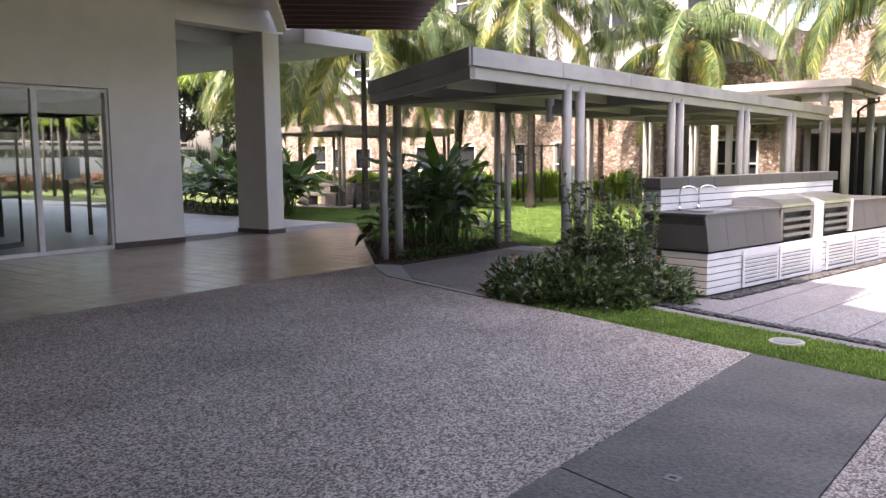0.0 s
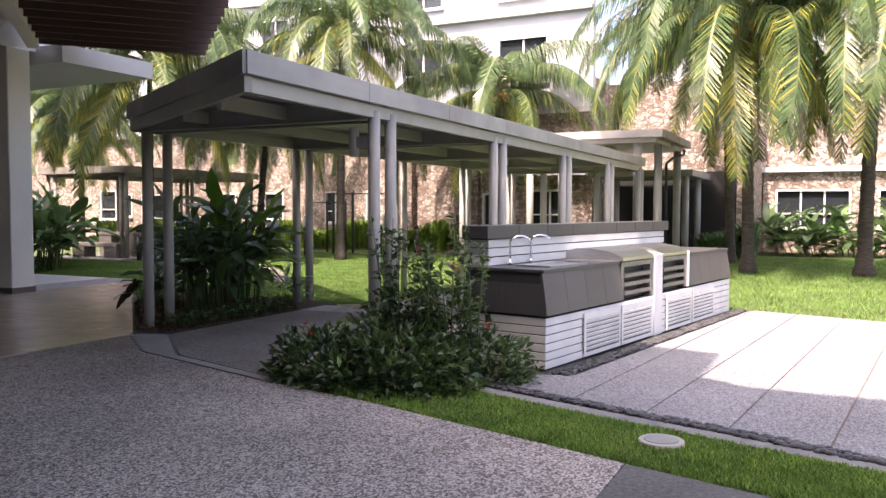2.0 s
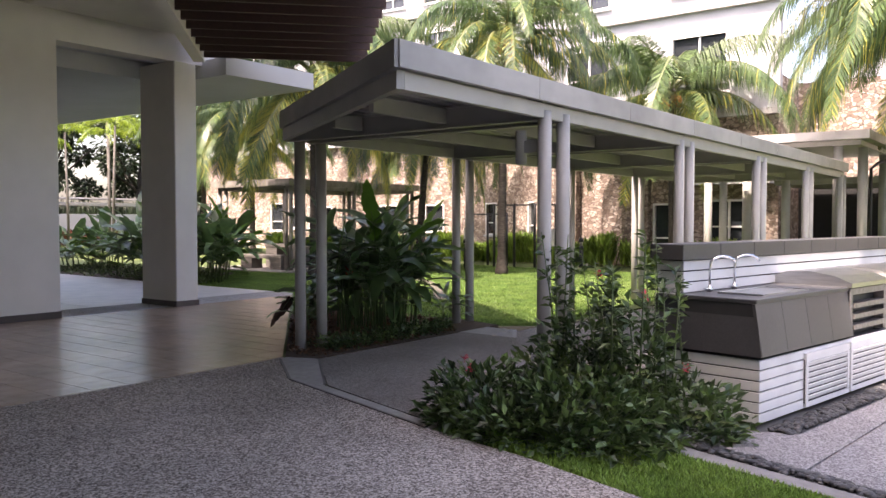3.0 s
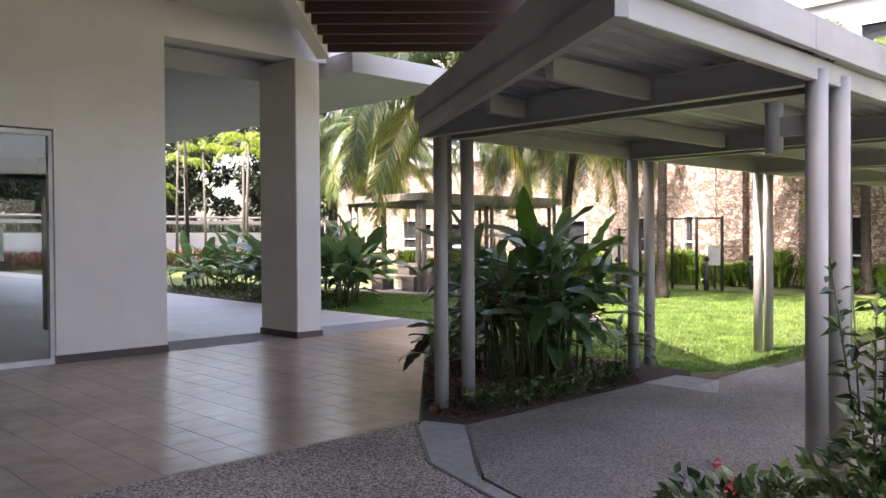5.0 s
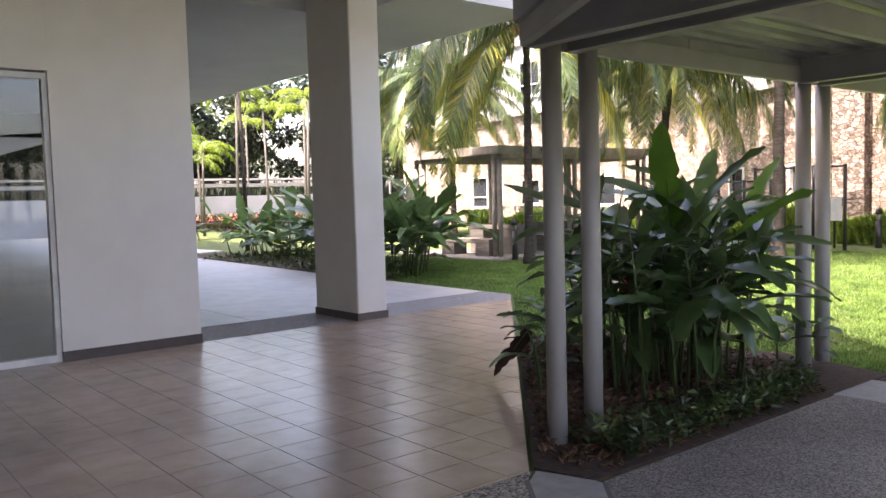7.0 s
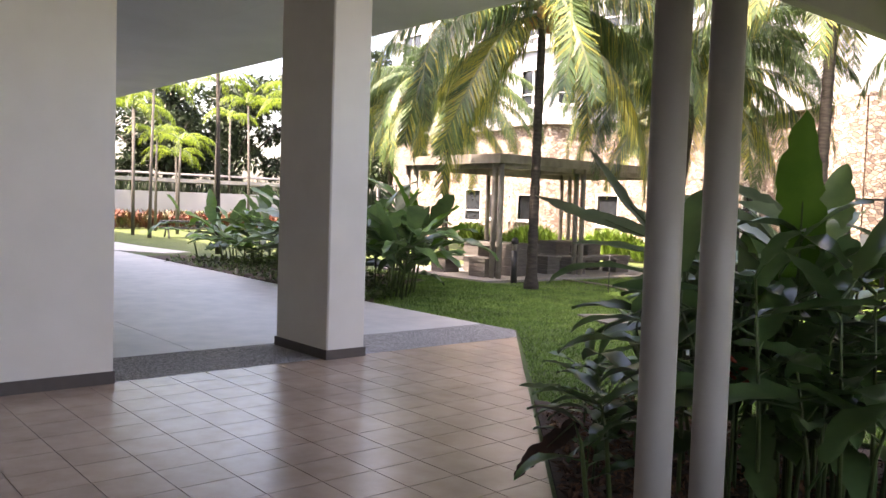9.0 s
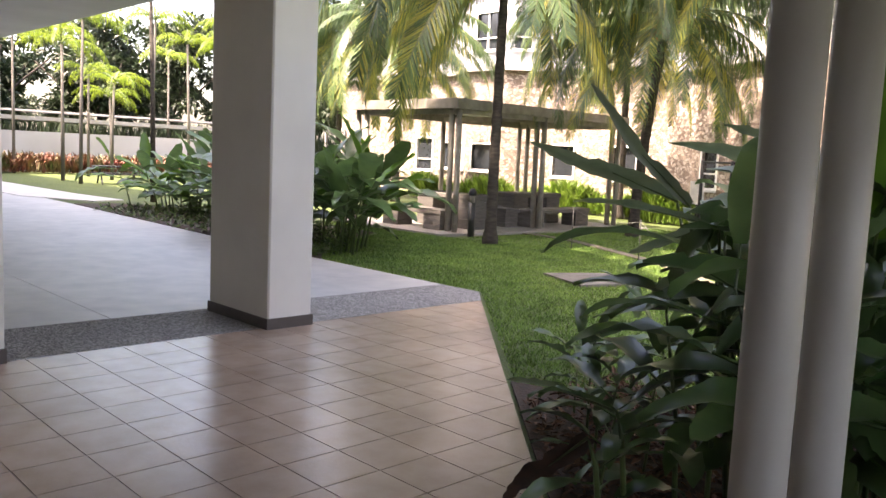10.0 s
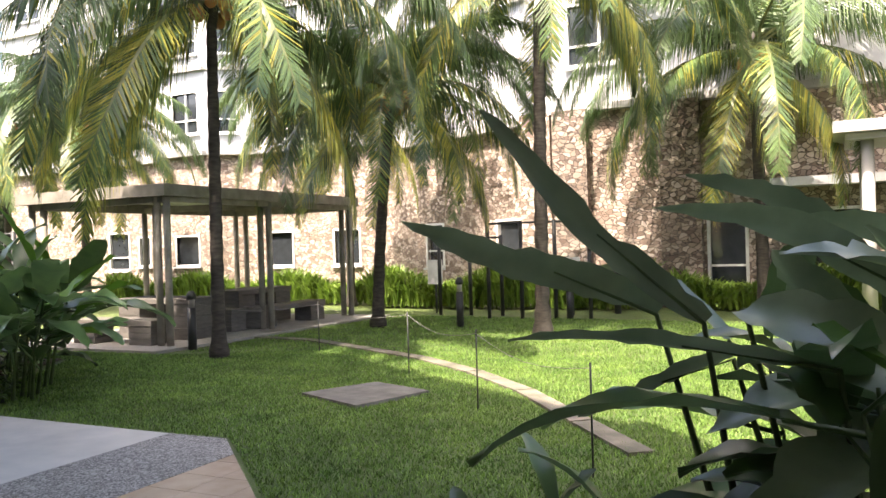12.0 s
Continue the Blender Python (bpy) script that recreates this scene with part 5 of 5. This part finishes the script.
for _ in range(26):
    x, y = max(-0.3, rs.gauss(0.3, 0.3)), rs.gauss(0.5, 0.22)
    h = rs.uniform(0.9, 1.5)
    tx, ty = x + rs.gauss(0, 0.1), y + rs.gauss(0, 0.1)
    bm = bmesh.new()
    tube(bm, [(x, y, 0), ((x + tx) / 2, (y + ty) / 2, h * 0.5), (tx, ty, h)], [0.009, 0.007, 0.004], 5)
    obj("stem", bm, STEM, shrub)

    def along(r, x=x, y=y, tx=tx, ty=ty, h=h):
        f = r.uniform(0.35, 1.0)
        a = r.uniform(0, 6.28)
        return (x + (tx - x) * f, y + (ty - y) * f, h * f), (math.cos(a), math.sin(a), 0.3)
    scatter_leaves("foliage", "", 32, along, 0.10, LEAF_BUSH, rs.randint(0, 9999), parent=shrub, ratio=0.48)

FLOWER = material("pink_red_petal", (0.62, 0.05, 0.09), 0.6, color2=(0.5, 0.03, 0.05))
for k, (x, y, z) in enumerate(((-0.72, -0.05, 0.42), (-0.55, -0.2, 0.38), (0.25, 0.4, 1.12), (0.6, 0.45, 0.98), (0.95, 0.4, 0.46))):
    scatter_leaves("flower", "small pink-red flower", 16, lambda r, x=x, y=y, z=z: ((x + r.gauss(0, 0.012), y + r.gauss(0, 0.012), z + r.uniform(0, 0.06)), (r.gauss(0, 1), r.gauss(0, 1), 0.5)), 0.03, FLOWER, 90 + k, parent=shrub, ratio=0.6)

# low cover and litter in the bed
BEDPTS = lambda r: (r.uniform(-11.6, -8.4), r.uniform(9.6, 13.3))


def in_bed(x, y):
    return diag_y(x) + 0.08 < y < diag_y(x) + 3.2 and x < -8.38 and y < 13.3


def bed_place(z0, z1):
    def place(r):
        while True:
            x, y = BEDPTS(r)
            if in_bed(x, y):
                return (x, y, r.uniform(z0, z1)), (r.gauss(0, 1), r.gauss(0, 1), 0.3)
    return place


def front_place(r):
    while True:
        x, y = r.gauss(-8.52, 0.18), r.uniform(9.9, 13.2)
        if in_bed(x, y):
            return (x, y, r.uniform(0.01, 0.16)), (r.gauss(0, 1), r.gauss(0, 1), 0.6)


LITTER = material("dead_brown_leaf", (0.20, 0.11, 0.06), 0.8, color2=(0.10, 0.055, 0.035), scale=9, island=0.6)
scatter_leaves("leaf_litter", "dead brown leaves lying on the soil bed", 5200, bed_place(0.004, 0.03), 0.07, LITTER, 31, "leaf litter")
scatter_leaves("ground_cover_plants", "low green ground cover along the walkway edge", 1700, front_place, 0.075, LEAF_BUSH, 32, "ground cover")


def far_bed(r):
    x = r.uniform(-28, -18.6)
    return (x, 15.3 + r.random() * min(3.2, (-x - 18.2) * 1.0) + (0.03 * (-x - 21) if x < -21 else 0), r.uniform(0.01, 0.1)), (r.gauss(0, 1), r.gauss(0, 1), 0.5)


scatter_leaves("ground_cover_far", "low ground cover in the bed beside the walkway", 2600, far_bed, 0.14, LEAF_BUSH, 33, "ground cover")


# ---- palms ----
def frond_mesh(name, length, droop, mats, seed, n=150, leaf=1.0, rise=0.0, old=0.0):
    """A feather frond along +y: midrib curving down, with hanging leaflets on both sides."""
    r = random.Random(seed)
    verts, faces, ids = [], [], []
    pts, c = [], Vector((0, 0, 0))
    steps = 14
    for k in range(steps + 1):
        pts.append(c.copy())
        a = rise - droop * (k / steps) ** 0.95
        c = c + Vector((0.04 * math.sin(k * 0.5 + seed), math.cos(a), math.sin(a))) * length / steps
    for k, p in enumerate(pts):
        w = 0.035 * (1 - k / steps) + 0.006
        verts += [p + Vector((-w, 0, 0)), p + Vector((w, 0, 0)), p + Vector((0, 0, -w * 1.2))]
    for k in range(steps):
        a = k * 3
        for i, j in ((0, 1), (1, 2), (2, 0)):
            faces.append((a + i, a + j, a + 3 + j, a + 3 + i))
            ids.append(1)
    for k in range(n):
        t = 0.10 + 0.9 * k / n
        f = t * steps
        i = min(steps - 1, int(f))
        p = pts[i].lerp(pts[i + 1], f - i)
        d = (pts[i + 1] - pts[i]).normalized()
        L2 = leaf * (math.sin(math.pi * min(1, t * 0.82 + 0.14)) ** 0.6) * r.uniform(0.7, 1.15)
        for sgn in (-1, 1):
            if r.random() < 0.05:
                continue
            side = Vector((sgn, 0, 0))
            hang = r.uniform(0.4, 1.0)
            d1 = (side * 0.7 + d * 0.6 + Vector((0, 0, 0.05 - hang * 0.55))).normalized()
            d2 = (side * 0.22 + d * 0.35 + Vector((0, 0, -0.7 - hang))).normalized()
            wv = d * r.uniform(0.009, 0.014)
            a0, a1 = p, p + d1 * L2 * 0.5
            a2 = a1 + d2 * L2 * 0.55
            o = len(verts)
            verts += [a0 - wv, a0 + wv, a1 - wv * 1.2, a1 + wv * 1.2, a2]
            faces += [(o, o + 1, o + 3, o + 2), (o + 2, o + 3, o + 4)]
            m = 2 if r.random() < old else 0
            ids += [m, m]
    me = bpy.data.meshes.new(name)
    me.from_pydata([tuple(v) for v in verts], [], faces)
    for k in mats:
        me.materials.append(k)
    me.polygons.foreach_set("material_index", ids)
    return me


FM = (FROND, RACHIS, FROND_OLD)
YOUNG = [frond_mesh("frond", 3.6, 1.5, FM, 1, rise=1.15), frond_mesh("frond", 3.9, 1.8, FM, 2, rise=1.05)]
MID = [frond_mesh("frond", 4.9, 2.2, FM, s, rise=0.8, old=0.03) for s in (3, 4, 5)]
LOW = [frond_mesh("frond", 4.6, 2.0, FM, s, rise=0.3, old=0.14) for s in (6, 7)]
OLDF = [frond_mesh("frond", 3.9, 1.25, (FROND_OLD, RACHIS, FROND), 8, rise=-0.35, old=0.45)]


def palm(x, y, h, seed, lean=(0, 0), r0=0.13, size=1.0, nf=32, label="tall coconut palm with a ringed grey trunk and drooping fronds", coconuts=True):
    r = random.Random(seed)
    t = thing("coconut_palm", label, "palm tree", Matrix.Translation((x, y, -0.06)), "coconut palms")
    bm = bmesh.new()
    pts, rad = [], []
    n = int(h / 0.16)
    for k in range(n + 1):
        f = k / n
        pts.append((lean[0] * f ** 1.5, lean[1] * f ** 1.5, h * f))
        base = r0 * (1.55 - 0.55 * min(1, f * 12)) * (1 - 0.3 * f)
        rad.append(base * (1.09 if k % 2 else 0.95))
    tube(bm, pts, rad, 12)
    obj("trunk", bm, TRUNK, t)
    top = Vector((lean[0], lean[1], h))
    for k in range(nf):
        f = k / nf
        az_ = k * 2.399 + r.uniform(-0.25, 0.25)
        me = r.choice(YOUNG if f < 0.18 else MID if f < 0.52 else LOW if f < 0.86 else OLDF)
        s = size * r.uniform(0.88, 1.1)
        m = Matrix.Translation(top + Vector((0, 0, 0.15 - f * 0.35))) @ Matrix.Rotation(az_, 4, "Z") @ Matrix.Rotation(r.uniform(-0.12, 0.12), 4, "X") @ Matrix.Rotation(r.uniform(-0.3, 0.3), 4, "Y") @ Matrix.Scale(s, 4)
        put("frond", me, t, m)
    if coconuts:
        for k in range(7):
            a = k * 0.9
            bm = bmesh.new()
            bmesh.ops.create_icosphere(bm, subdivisions=2, radius=0.11)
            for v in bm.verts:
                v.co.z *= 1.25
                v.co += Vector((math.cos(a) * 0.25, math.sin(a) * 0.25, h - 0.22 - 0.1 * (k % 3))) + Vector((lean[0], lean[1], 0))
            obj("coconut", bm, HUSK, t, smooth=True)
    bm = bmesh.new()
    tube(bm, [top - Vector((0, 0, 0.5)), top, top + Vector((0, 0, 0.4))], [r0 * 0.85, r0 * 1.3, 0.03], 10)
    obj("crown_sheath", bm, TRUNK, t)
    return t


palm(-18.85, 19.65, 5.85, 14, (0.05, 0.0), 0.11, 1.1, 36)
palm(-18.65, 24.3, 5.0, 2, (0.45, 0.1), 0.125, 0.9)
palm(-14.7, 23.3, 7.0, 3, (0.12, 0.0), 0.13)
palm(-11.4, 28.3, 5.7, 4, (-0.1, 0.0), 0.14, 1.1)
palm(-2.85, 23.4, 6.3, 6, (-0.2, 0.0), 0.15, 1.2)
palm(-3.7, 27.3, 6.6, 7, (-0.3, 0.0), 0.14)
palm(-0.3, 23.5, 6.6, 8, (0.2, 0.0), 0.17, 1.2)
palm(-30.3, 27.0, 5.7, 9, (0.0, 0.0), 0.13)
palm(-34.5, 27.5, 6.2, 10, (0.2, 0.0), 0.13)
palm(-22.5, 29.4, 6.1, 12, (0.0, 0.0), 0.12)


# slender palms on the far lawn
FROND_YELLOW = material("yellow_green_leaflet", (0.26, 0.36, 0.035), 0.4, color2=(0.16, 0.25, 0.025), scale=2, island=0.4, translucent=0.45)
SL = [frond_mesh("frond", 2.2, 2.1, (FROND_YELLOW, STEM, FROND), s, n=30, leaf=0.55, rise=0.9) for s in (21, 22)]


def slender_palm(x, y, h, seed, dark=False):
    r = random.Random(seed)
    t = thing("slender_palm", "slender pale-trunked palm on the far lawn", "palm tree", Matrix.Translation((x, y, -0.06)), "slender palms")
    bm = bmesh.new()
    lx = r.uniform(-0.3, 0.3)
    tube(bm, [(0, 0, 0), (lx * 0.3, 0, h * 0.5), (lx, 0, h)], [0.085, 0.065, 0.05], 8)
    obj("trunk", bm, TRUNK if dark else CONCRETE, t)
    for k in range(9):
        m = Matrix.Translation((lx, 0, h)) @ Matrix.Rotation(k * 2.4, 4, "Z") @ Matrix.Rotation(r.uniform(-0.3, 0.2), 4, "X") @ Matrix.Scale(r.uniform(0.8, 1.1), 4)
        put("frond", r.choice(SL), t, m)


SLENDER = [(-43.0, 20.0, 5.5), (-47.0, 21.4, 6.5), (-40.5, 19.8, 6.2), (-47.5, 22.7, 4.8), (-44.0, 22.4, 4.2), (-48.5, 24.2, 3.9), (-42.0, 23.3, 6.8), (-46.0, 27.0, 6.6),
           (-40.0, 25.9, 6.0), (-44.5, 28.6, 7.2), (-38.0, 27.4, 6.2), (-50.0, 20.2, 6.4), (-36.5, 24.0, 6.0), (-52.5, 29.0, 6.6)]
for i, (x, y, h) in enumerate(SLENDER):
    slender_palm(x, y, h, 50 + i)
slender_palm(-30.6, 18.2, 6.4, 49, True)


# hedges, shrubs and far trees
def strap_leaves(name, label, x0, x1, y0, y1, h, n, mat, seed, category="hedge"):
    r = random.Random(seed)
    verts, faces = [], []
    for _ in range(n):
        x, y = r.uniform(x0, x1), r.uniform(y0, y1)
        hh = h * (0.8 + 0.2 * math.sin(x * 1.7)) * r.uniform(0.5, 1.0)
        a, ln = r.uniform(0, 6.28), r.uniform(0.15, 0.45)
        w = r.uniform(0.03, 0.055)
        z0 = r.uniform(0, hh * 0.55)
        s = Vector((-math.sin(a), math.cos(a), 0)) * w
        p0, p1, p2 = Vector((x, y, z0)), Vector((x + math.cos(a) * ln * 0.35, y + math.sin(a) * ln * 0.35, z0 + (hh - z0) * 0.7)), Vector((x + math.cos(a) * ln, y + math.sin(a) * ln, hh))
        o = len(verts)
        verts += [p0 - s * 0.5, p0 + s * 0.5, p1 - s, p1 + s, p2]
        faces += [(o, o + 1, o + 3, o + 2), (o + 2, o + 3, o + 4)]
    return tagged(raw(name, [tuple(v) for v in verts], faces, [mat], label=label), "", category, "", "stuff")


strap_leaves("hedge_bright", "bright green strap-leaved hedge before the stone wall", -21.5, -13.9, 28.7, 29.5, 1.25, 5200, HEDGE, 41)
strap_leaves("hedge_middle", "green strap-leaved planting before the stone wing", -13.4, -9.0, 28.6, 29.5, 1.1, 2400, HEDGE, 42)
strap_leaves("hedge_west", "green planting at the foot of the tall wing", -32.5, -21.8, 29.6, 30.4, 1.15, 4800, HEDGE, 43)
re_ = random.Random(44)
clump("planting_east", "dark broad-leaved planting below the east windows", [(re_.uniform(-2.9, 3.0), re_.uniform(32.2, 33.8)) for _ in range(46)], 1.35, 1.5, 0.05, 44)
strap_leaves("planting_portico", "dark green planting beside the entrance", -4.8, -3.2, 28.5, 31.0, 1.4, 1500, LEAF, 45)
RED = material("dull_red_leaf", (0.22, 0.05, 0.04), 0.6, color2=(0.08, 0.10, 0.03), scale=1.5, island=0.4)
strap_leaves("red_shrubs", "red and green cordyline shrubs before the white wall", -51.0, -49.5, 17.0, 34.0, 1.1, 6000, RED, 46)


def tree(x, y, h, r, n, seed, mat):
    rr = random.Random(seed)
    t = thing("broad_tree", "large dark green spreading tree beyond the lawn", "tree", Matrix.Translation((x, y, -0.06)), "far trees")
    bm = bmesh.new()
    tube(bm, [(0, 0, 0), (0.1, 0, h * 0.3), (0.3, 0.2, h * 0.75)], [0.3, 0.22, 0.08], 8)
    for k in range(6):
        a = k * 1.05
        tube(bm, [(0.1, 0, h * 0.3 + k * 0.2), (math.cos(a) * r * 0.4, math.sin(a) * r * 0.4, h * 0.55), (math.cos(a) * r * 0.8, math.sin(a) * r * 0.8, h * 0.75)], [0.12, 0.08, 0.03], 6)
    obj("trunk", bm, TRUNK, t)
    cl = [(rr.gauss(0, r * 0.45), rr.gauss(0, r * 0.45), h * rr.uniform(0.35, 1.0), rr.uniform(0.8, 1.6)) for _ in range(26)]

    def place(q):
        c = q.choice(cl)
        v = Vector((q.gauss(0, 1), q.gauss(0, 1), q.gauss(0, 1))).normalized() * c[3] * q.random() ** 0.4
        return (c[0] + v.x, c[1] + v.y, max(0.3, c[2] + v.z * 0.7)), tuple(v)
    scatter_leaves("crown", "", n, place, 0.42, mat, seed, parent=t, ratio=0.6)


for i, (x, y, h, r) in enumerate(((-60, 16, 8, 4.5), (-62, 22, 9, 5), (-60, 28, 8.5, 4.5), (-63, 34, 10, 5), (-58, 39, 10, 5), (-66, 11, 9, 5), (-50, 41, 11, 4.5), (-70, 25, 11, 6))):
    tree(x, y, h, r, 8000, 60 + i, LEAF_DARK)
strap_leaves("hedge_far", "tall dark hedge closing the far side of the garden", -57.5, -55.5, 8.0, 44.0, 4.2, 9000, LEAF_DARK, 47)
simple("wall_garden", "long low white garden wall", "wall", BRIGHT, (-52.3, 10, 0.0, -52.0, 36, 2.0), kind="structure")
simple("shelter_roof", "long pale shelter roof behind the garden wall", "shelter", BAND, (-54.8, 10, 2.55, -52.0, 36, 2.75), (-54.8, 10, 3.0, -53.0, 36, 3.1), kind="structure")

picnic = thing("picnic_table", "dark wooden picnic table with crossed legs on the far lawn", "table", Matrix.Translation((-40.5, 21.2, -0.05)) @ Matrix.Rotation(radians(75), 4, "Z"))
bm = bmesh.new()
box(bm, -0.9, -0.38, 0.7, 0.9, 0.38, 0.75)
obj("tabletop", bm, BLACK_METAL, picnic)
for sgn in (-1, 1):
    bm = bmesh.new()
    box(bm, -0.9, sgn * 0.7 - 0.13, 0.42, 0.9, sgn * 0.7 + 0.13, 0.46)
    obj("bench_board", bm, BLACK_METAL, picnic)
    bm = bmesh.new()
    beam(bm, (sgn * 0.6, -0.65, 0), (sgn * 0.6, 0.3, 0.7), 0.06, 0.06)
    beam(bm, (sgn * 0.66, 0.65, 0), (sgn * 0.66, -0.3, 0.7), 0.06, 0.06)
    obj("crossed_leg", bm, BLACK_METAL, picnic)


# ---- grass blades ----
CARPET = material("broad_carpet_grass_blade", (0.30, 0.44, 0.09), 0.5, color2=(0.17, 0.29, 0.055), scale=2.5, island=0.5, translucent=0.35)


def blades(name, label, poly, n, h, seed, z=-0.02, wide=1.0, mat=BLADE):
    rng = np.random.default_rng(seed)
    P = np.array(poly)
    lo, hi = P.min(0), P.max(0)
    q = rng.uniform(lo, hi, (n * 3, 2))
    inside = np.zeros(len(q), bool)
    j = len(P) - 1
    for i in range(len(P)):
        xi, yi, xj, yj = *P[i], *P[j]
        inside ^= ((yi > q[:, 1]) != (yj > q[:, 1])) & (q[:, 0] < (xj - xi) * (q[:, 1] - yi) / (yj - yi + 1e-12) + xi)
        j = i
    q = q[inside][:n]
    n = len(q)
    a = rng.uniform(0, 2 * np.pi, n)
    hh = h * rng.uniform(0.5, 1.2, n)
    w = rng.uniform(0.004, 0.009, n) * wide
    lx, ly = rng.normal(0, 0.5, n) * hh, rng.normal(0, 0.5, n) * hh
    v = np.zeros((n, 3, 3))
    v[:, :, :2] = q[:, None, :]
    v[:, 0, 0] -= np.cos(a) * w
    v[:, 0, 1] -= np.sin(a) * w
    v[:, 1, 0] += np.cos(a) * w
    v[:, 1, 1] += np.sin(a) * w
    v[:, 2, 0] += lx
    v[:, 2, 1] += ly
    level = z - lawn_fall(q[:, 0], q[:, 1]) * (q[:, 0] < -8.3)
    v[:, :, 2] = level[:, None] - 0.004
    v[:, 2, 2] = level + hh
    me = bpy.data.meshes.new(name)
    me.vertices.add(n * 3)
    me.vertices.foreach_set("co", v.ravel())
    me.loops.add(n * 3)
    me.loops.foreach_set("vertex_index", np.arange(n * 3))
    me.polygons.add(n)
    me.polygons.foreach_set("loop_start", np.arange(0, n * 3, 3))
    me.materials.append(mat)
    me.update(calc_edges=True)
    me.validate()
    return tagged(new(name, me), label, "grass", "", "stuff")


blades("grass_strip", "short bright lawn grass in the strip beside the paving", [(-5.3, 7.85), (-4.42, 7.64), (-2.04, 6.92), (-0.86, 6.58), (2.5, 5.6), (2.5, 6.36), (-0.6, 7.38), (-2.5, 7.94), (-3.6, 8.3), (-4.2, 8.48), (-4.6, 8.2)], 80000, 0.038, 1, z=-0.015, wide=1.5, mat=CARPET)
blades("grass_lawn", "short lawn grass beside the terrace", [(-8.4, 13.35), (-9.4, 13.62), (-11.4, 12.72), (-11.95, 12.5), (-14.94, 15.29), (-18.3, 15.3), (-19.6, 16.25), (-21.2, 18.8), (-24, 19.0), (-23.8, 19.6), (-20, 19.7), (-17.5, 21.0), (-12, 21), (-8.4, 17)], 190000, 0.035, 2)
blades("grass_middle", "lawn grass towards the pavilion", [(-8.6, 13.4), (-8.6, 26), (-20, 27), (-19.9, 20), (-17.5, 21), (-12, 21)], 90000, 0.045, 3)


blades("grass_east", "coarse lawn grass beyond the patio", [(-1.9, 15.4), (2.0, 14.2), (7.0, 18.0), (7.0, 31), (-4.5, 31), (-4.8, 15.4)], 90000, 0.075, 4)


# ---- terrace tiles ----
def tiles():
    T = 0.36
    full = bpy.data.meshes.new("tile")
    g = 0.0025
    bm = bmesh.new()
    box(bm, g, g, -0.012, T - g, T - g, 0.0)
    for v in bm.verts:
        if v.co.z > -0.001:
            v.co.x += 0.0015 if v.co.x < T / 2 else -0.0015
            v.co.y += 0.0015 if v.co.y < T / 2 else -0.0015
    bm.to_mesh(full)
    bm.free()
    full.materials.append(TERRA)
    cells = []
    nx = int((14.50 - 8.71) / T) + 1
    for i in range(nx):
        for j in range(-6, 56):
            x, y = -14.50 + i * T, 10.64 + (j - 40) * T
            cells.append((x, y))
    edge_bm = bmesh.new()
    whole = []
    for x, y in cells:
        if x + T > -8.71 + 1e-6:
            poly = [(x + g, y + g), (-8.712, y + g), (-8.712, y + T - g), (x + g, y + T - g)]
        else:
            poly = None
        if y + T < min(diag_y(x), diag_y(x + T)) - 0.01 and poly is None:
            whole.append((x, y))
            continue
        pts = poly or [(x + g, y + g), (x + T - g, y + g), (x + T - g, y + T - g), (x + g, y + T - g)]
        # clip under the slanting edge
        out = []
        for a, b in zip(pts, pts[1:] + pts[:1]):
            da, db = diag_y(a[0]) - 0.02 - a[1], diag_y(b[0]) - 0.02 - b[1]
            if da >= 0:
                out.append(a)
            if da * db < 0:
                f = da / (da - db)
                out.append((a[0] + (b[0] - a[0]) * f, a[1] + (b[1] - a[1]) * f))
        if len(out) >= 3:
            prism(edge_bm, out, -0.012, 0.0)
    slabs = bpy.data.objects["terrace_bed"]
    tagged(obj("cut_tile", edge_bm, TERRA, slabs), "", "", "", "stuff")
    near = [c for c in whole if 8.0 < c[1] and c[0] < -9.0]
    near.sort(key=lambda c: (c[0] + 12) ** 2 + (c[1] - 10.5) ** 2)
    picked = set(near[:300])
    for x, y in near[:300]:
        o = new("tile", full)
        o.parent = slabs
        o.location = (x, y, 0)
    rest = [c for c in whole if c not in picked]
    verts, faces = [], []
    src = [tuple(v.co) for v in full.vertices]
    fs = [tuple(p.vertices) for p in full.polygons]
    for x, y in rest:
        o = len(verts)
        verts += [(a + x, b + y, c) for a, b, c in src]
        faces += [tuple(k + o for k in f) for f in fs]
    tagged(raw("tile_field", verts, faces, [TERRA], slabs), "", "", "", "stuff")


tiles()

# Unseen wall and hedge, added to give the glass doors something to mirror.
simple("wall_east_mirrored", "unseen long white wall added in the east for glass reflections", "wall", BRIGHT, (30, -20, -0.1, 30.3, 45, 2.2), kind="structure")
strap_leaves("hedge_east", "unseen green hedge added before the east wall for glass reflections", 28.0, 29.5, -15, 40, 1.6, 4000, LEAF, 48)

# rope line along the edging
rope = thing("rope_barrier", "thin pale rope strung between thin stakes on the lawn", "rope barrier")
stakes = [(-20.2, 20.6), (-17.6, 20.6), (-15.1, 19.0), (-13.3, 17.1), (-11.6, 15.2)]
for x, y in stakes:
    bm = bmesh.new()
    tube(bm, [(x, y, -0.05), (x, y, 0.8)], 0.008, 6)
    obj("stake", bm, BLACK_METAL, rope)
for (x0, y0), (x1, y1) in zip(stakes, stakes[1:]):
    bm = bmesh.new()
    tube(bm, [(x0 + (x1 - x0) * k / 6, y0 + (y1 - y0) * k / 6, 0.76 - 0.12 * math.sin(math.pi * k / 6)) for k in range(7)], 0.003, 5)
    obj("rope", bm, KERB, rope)
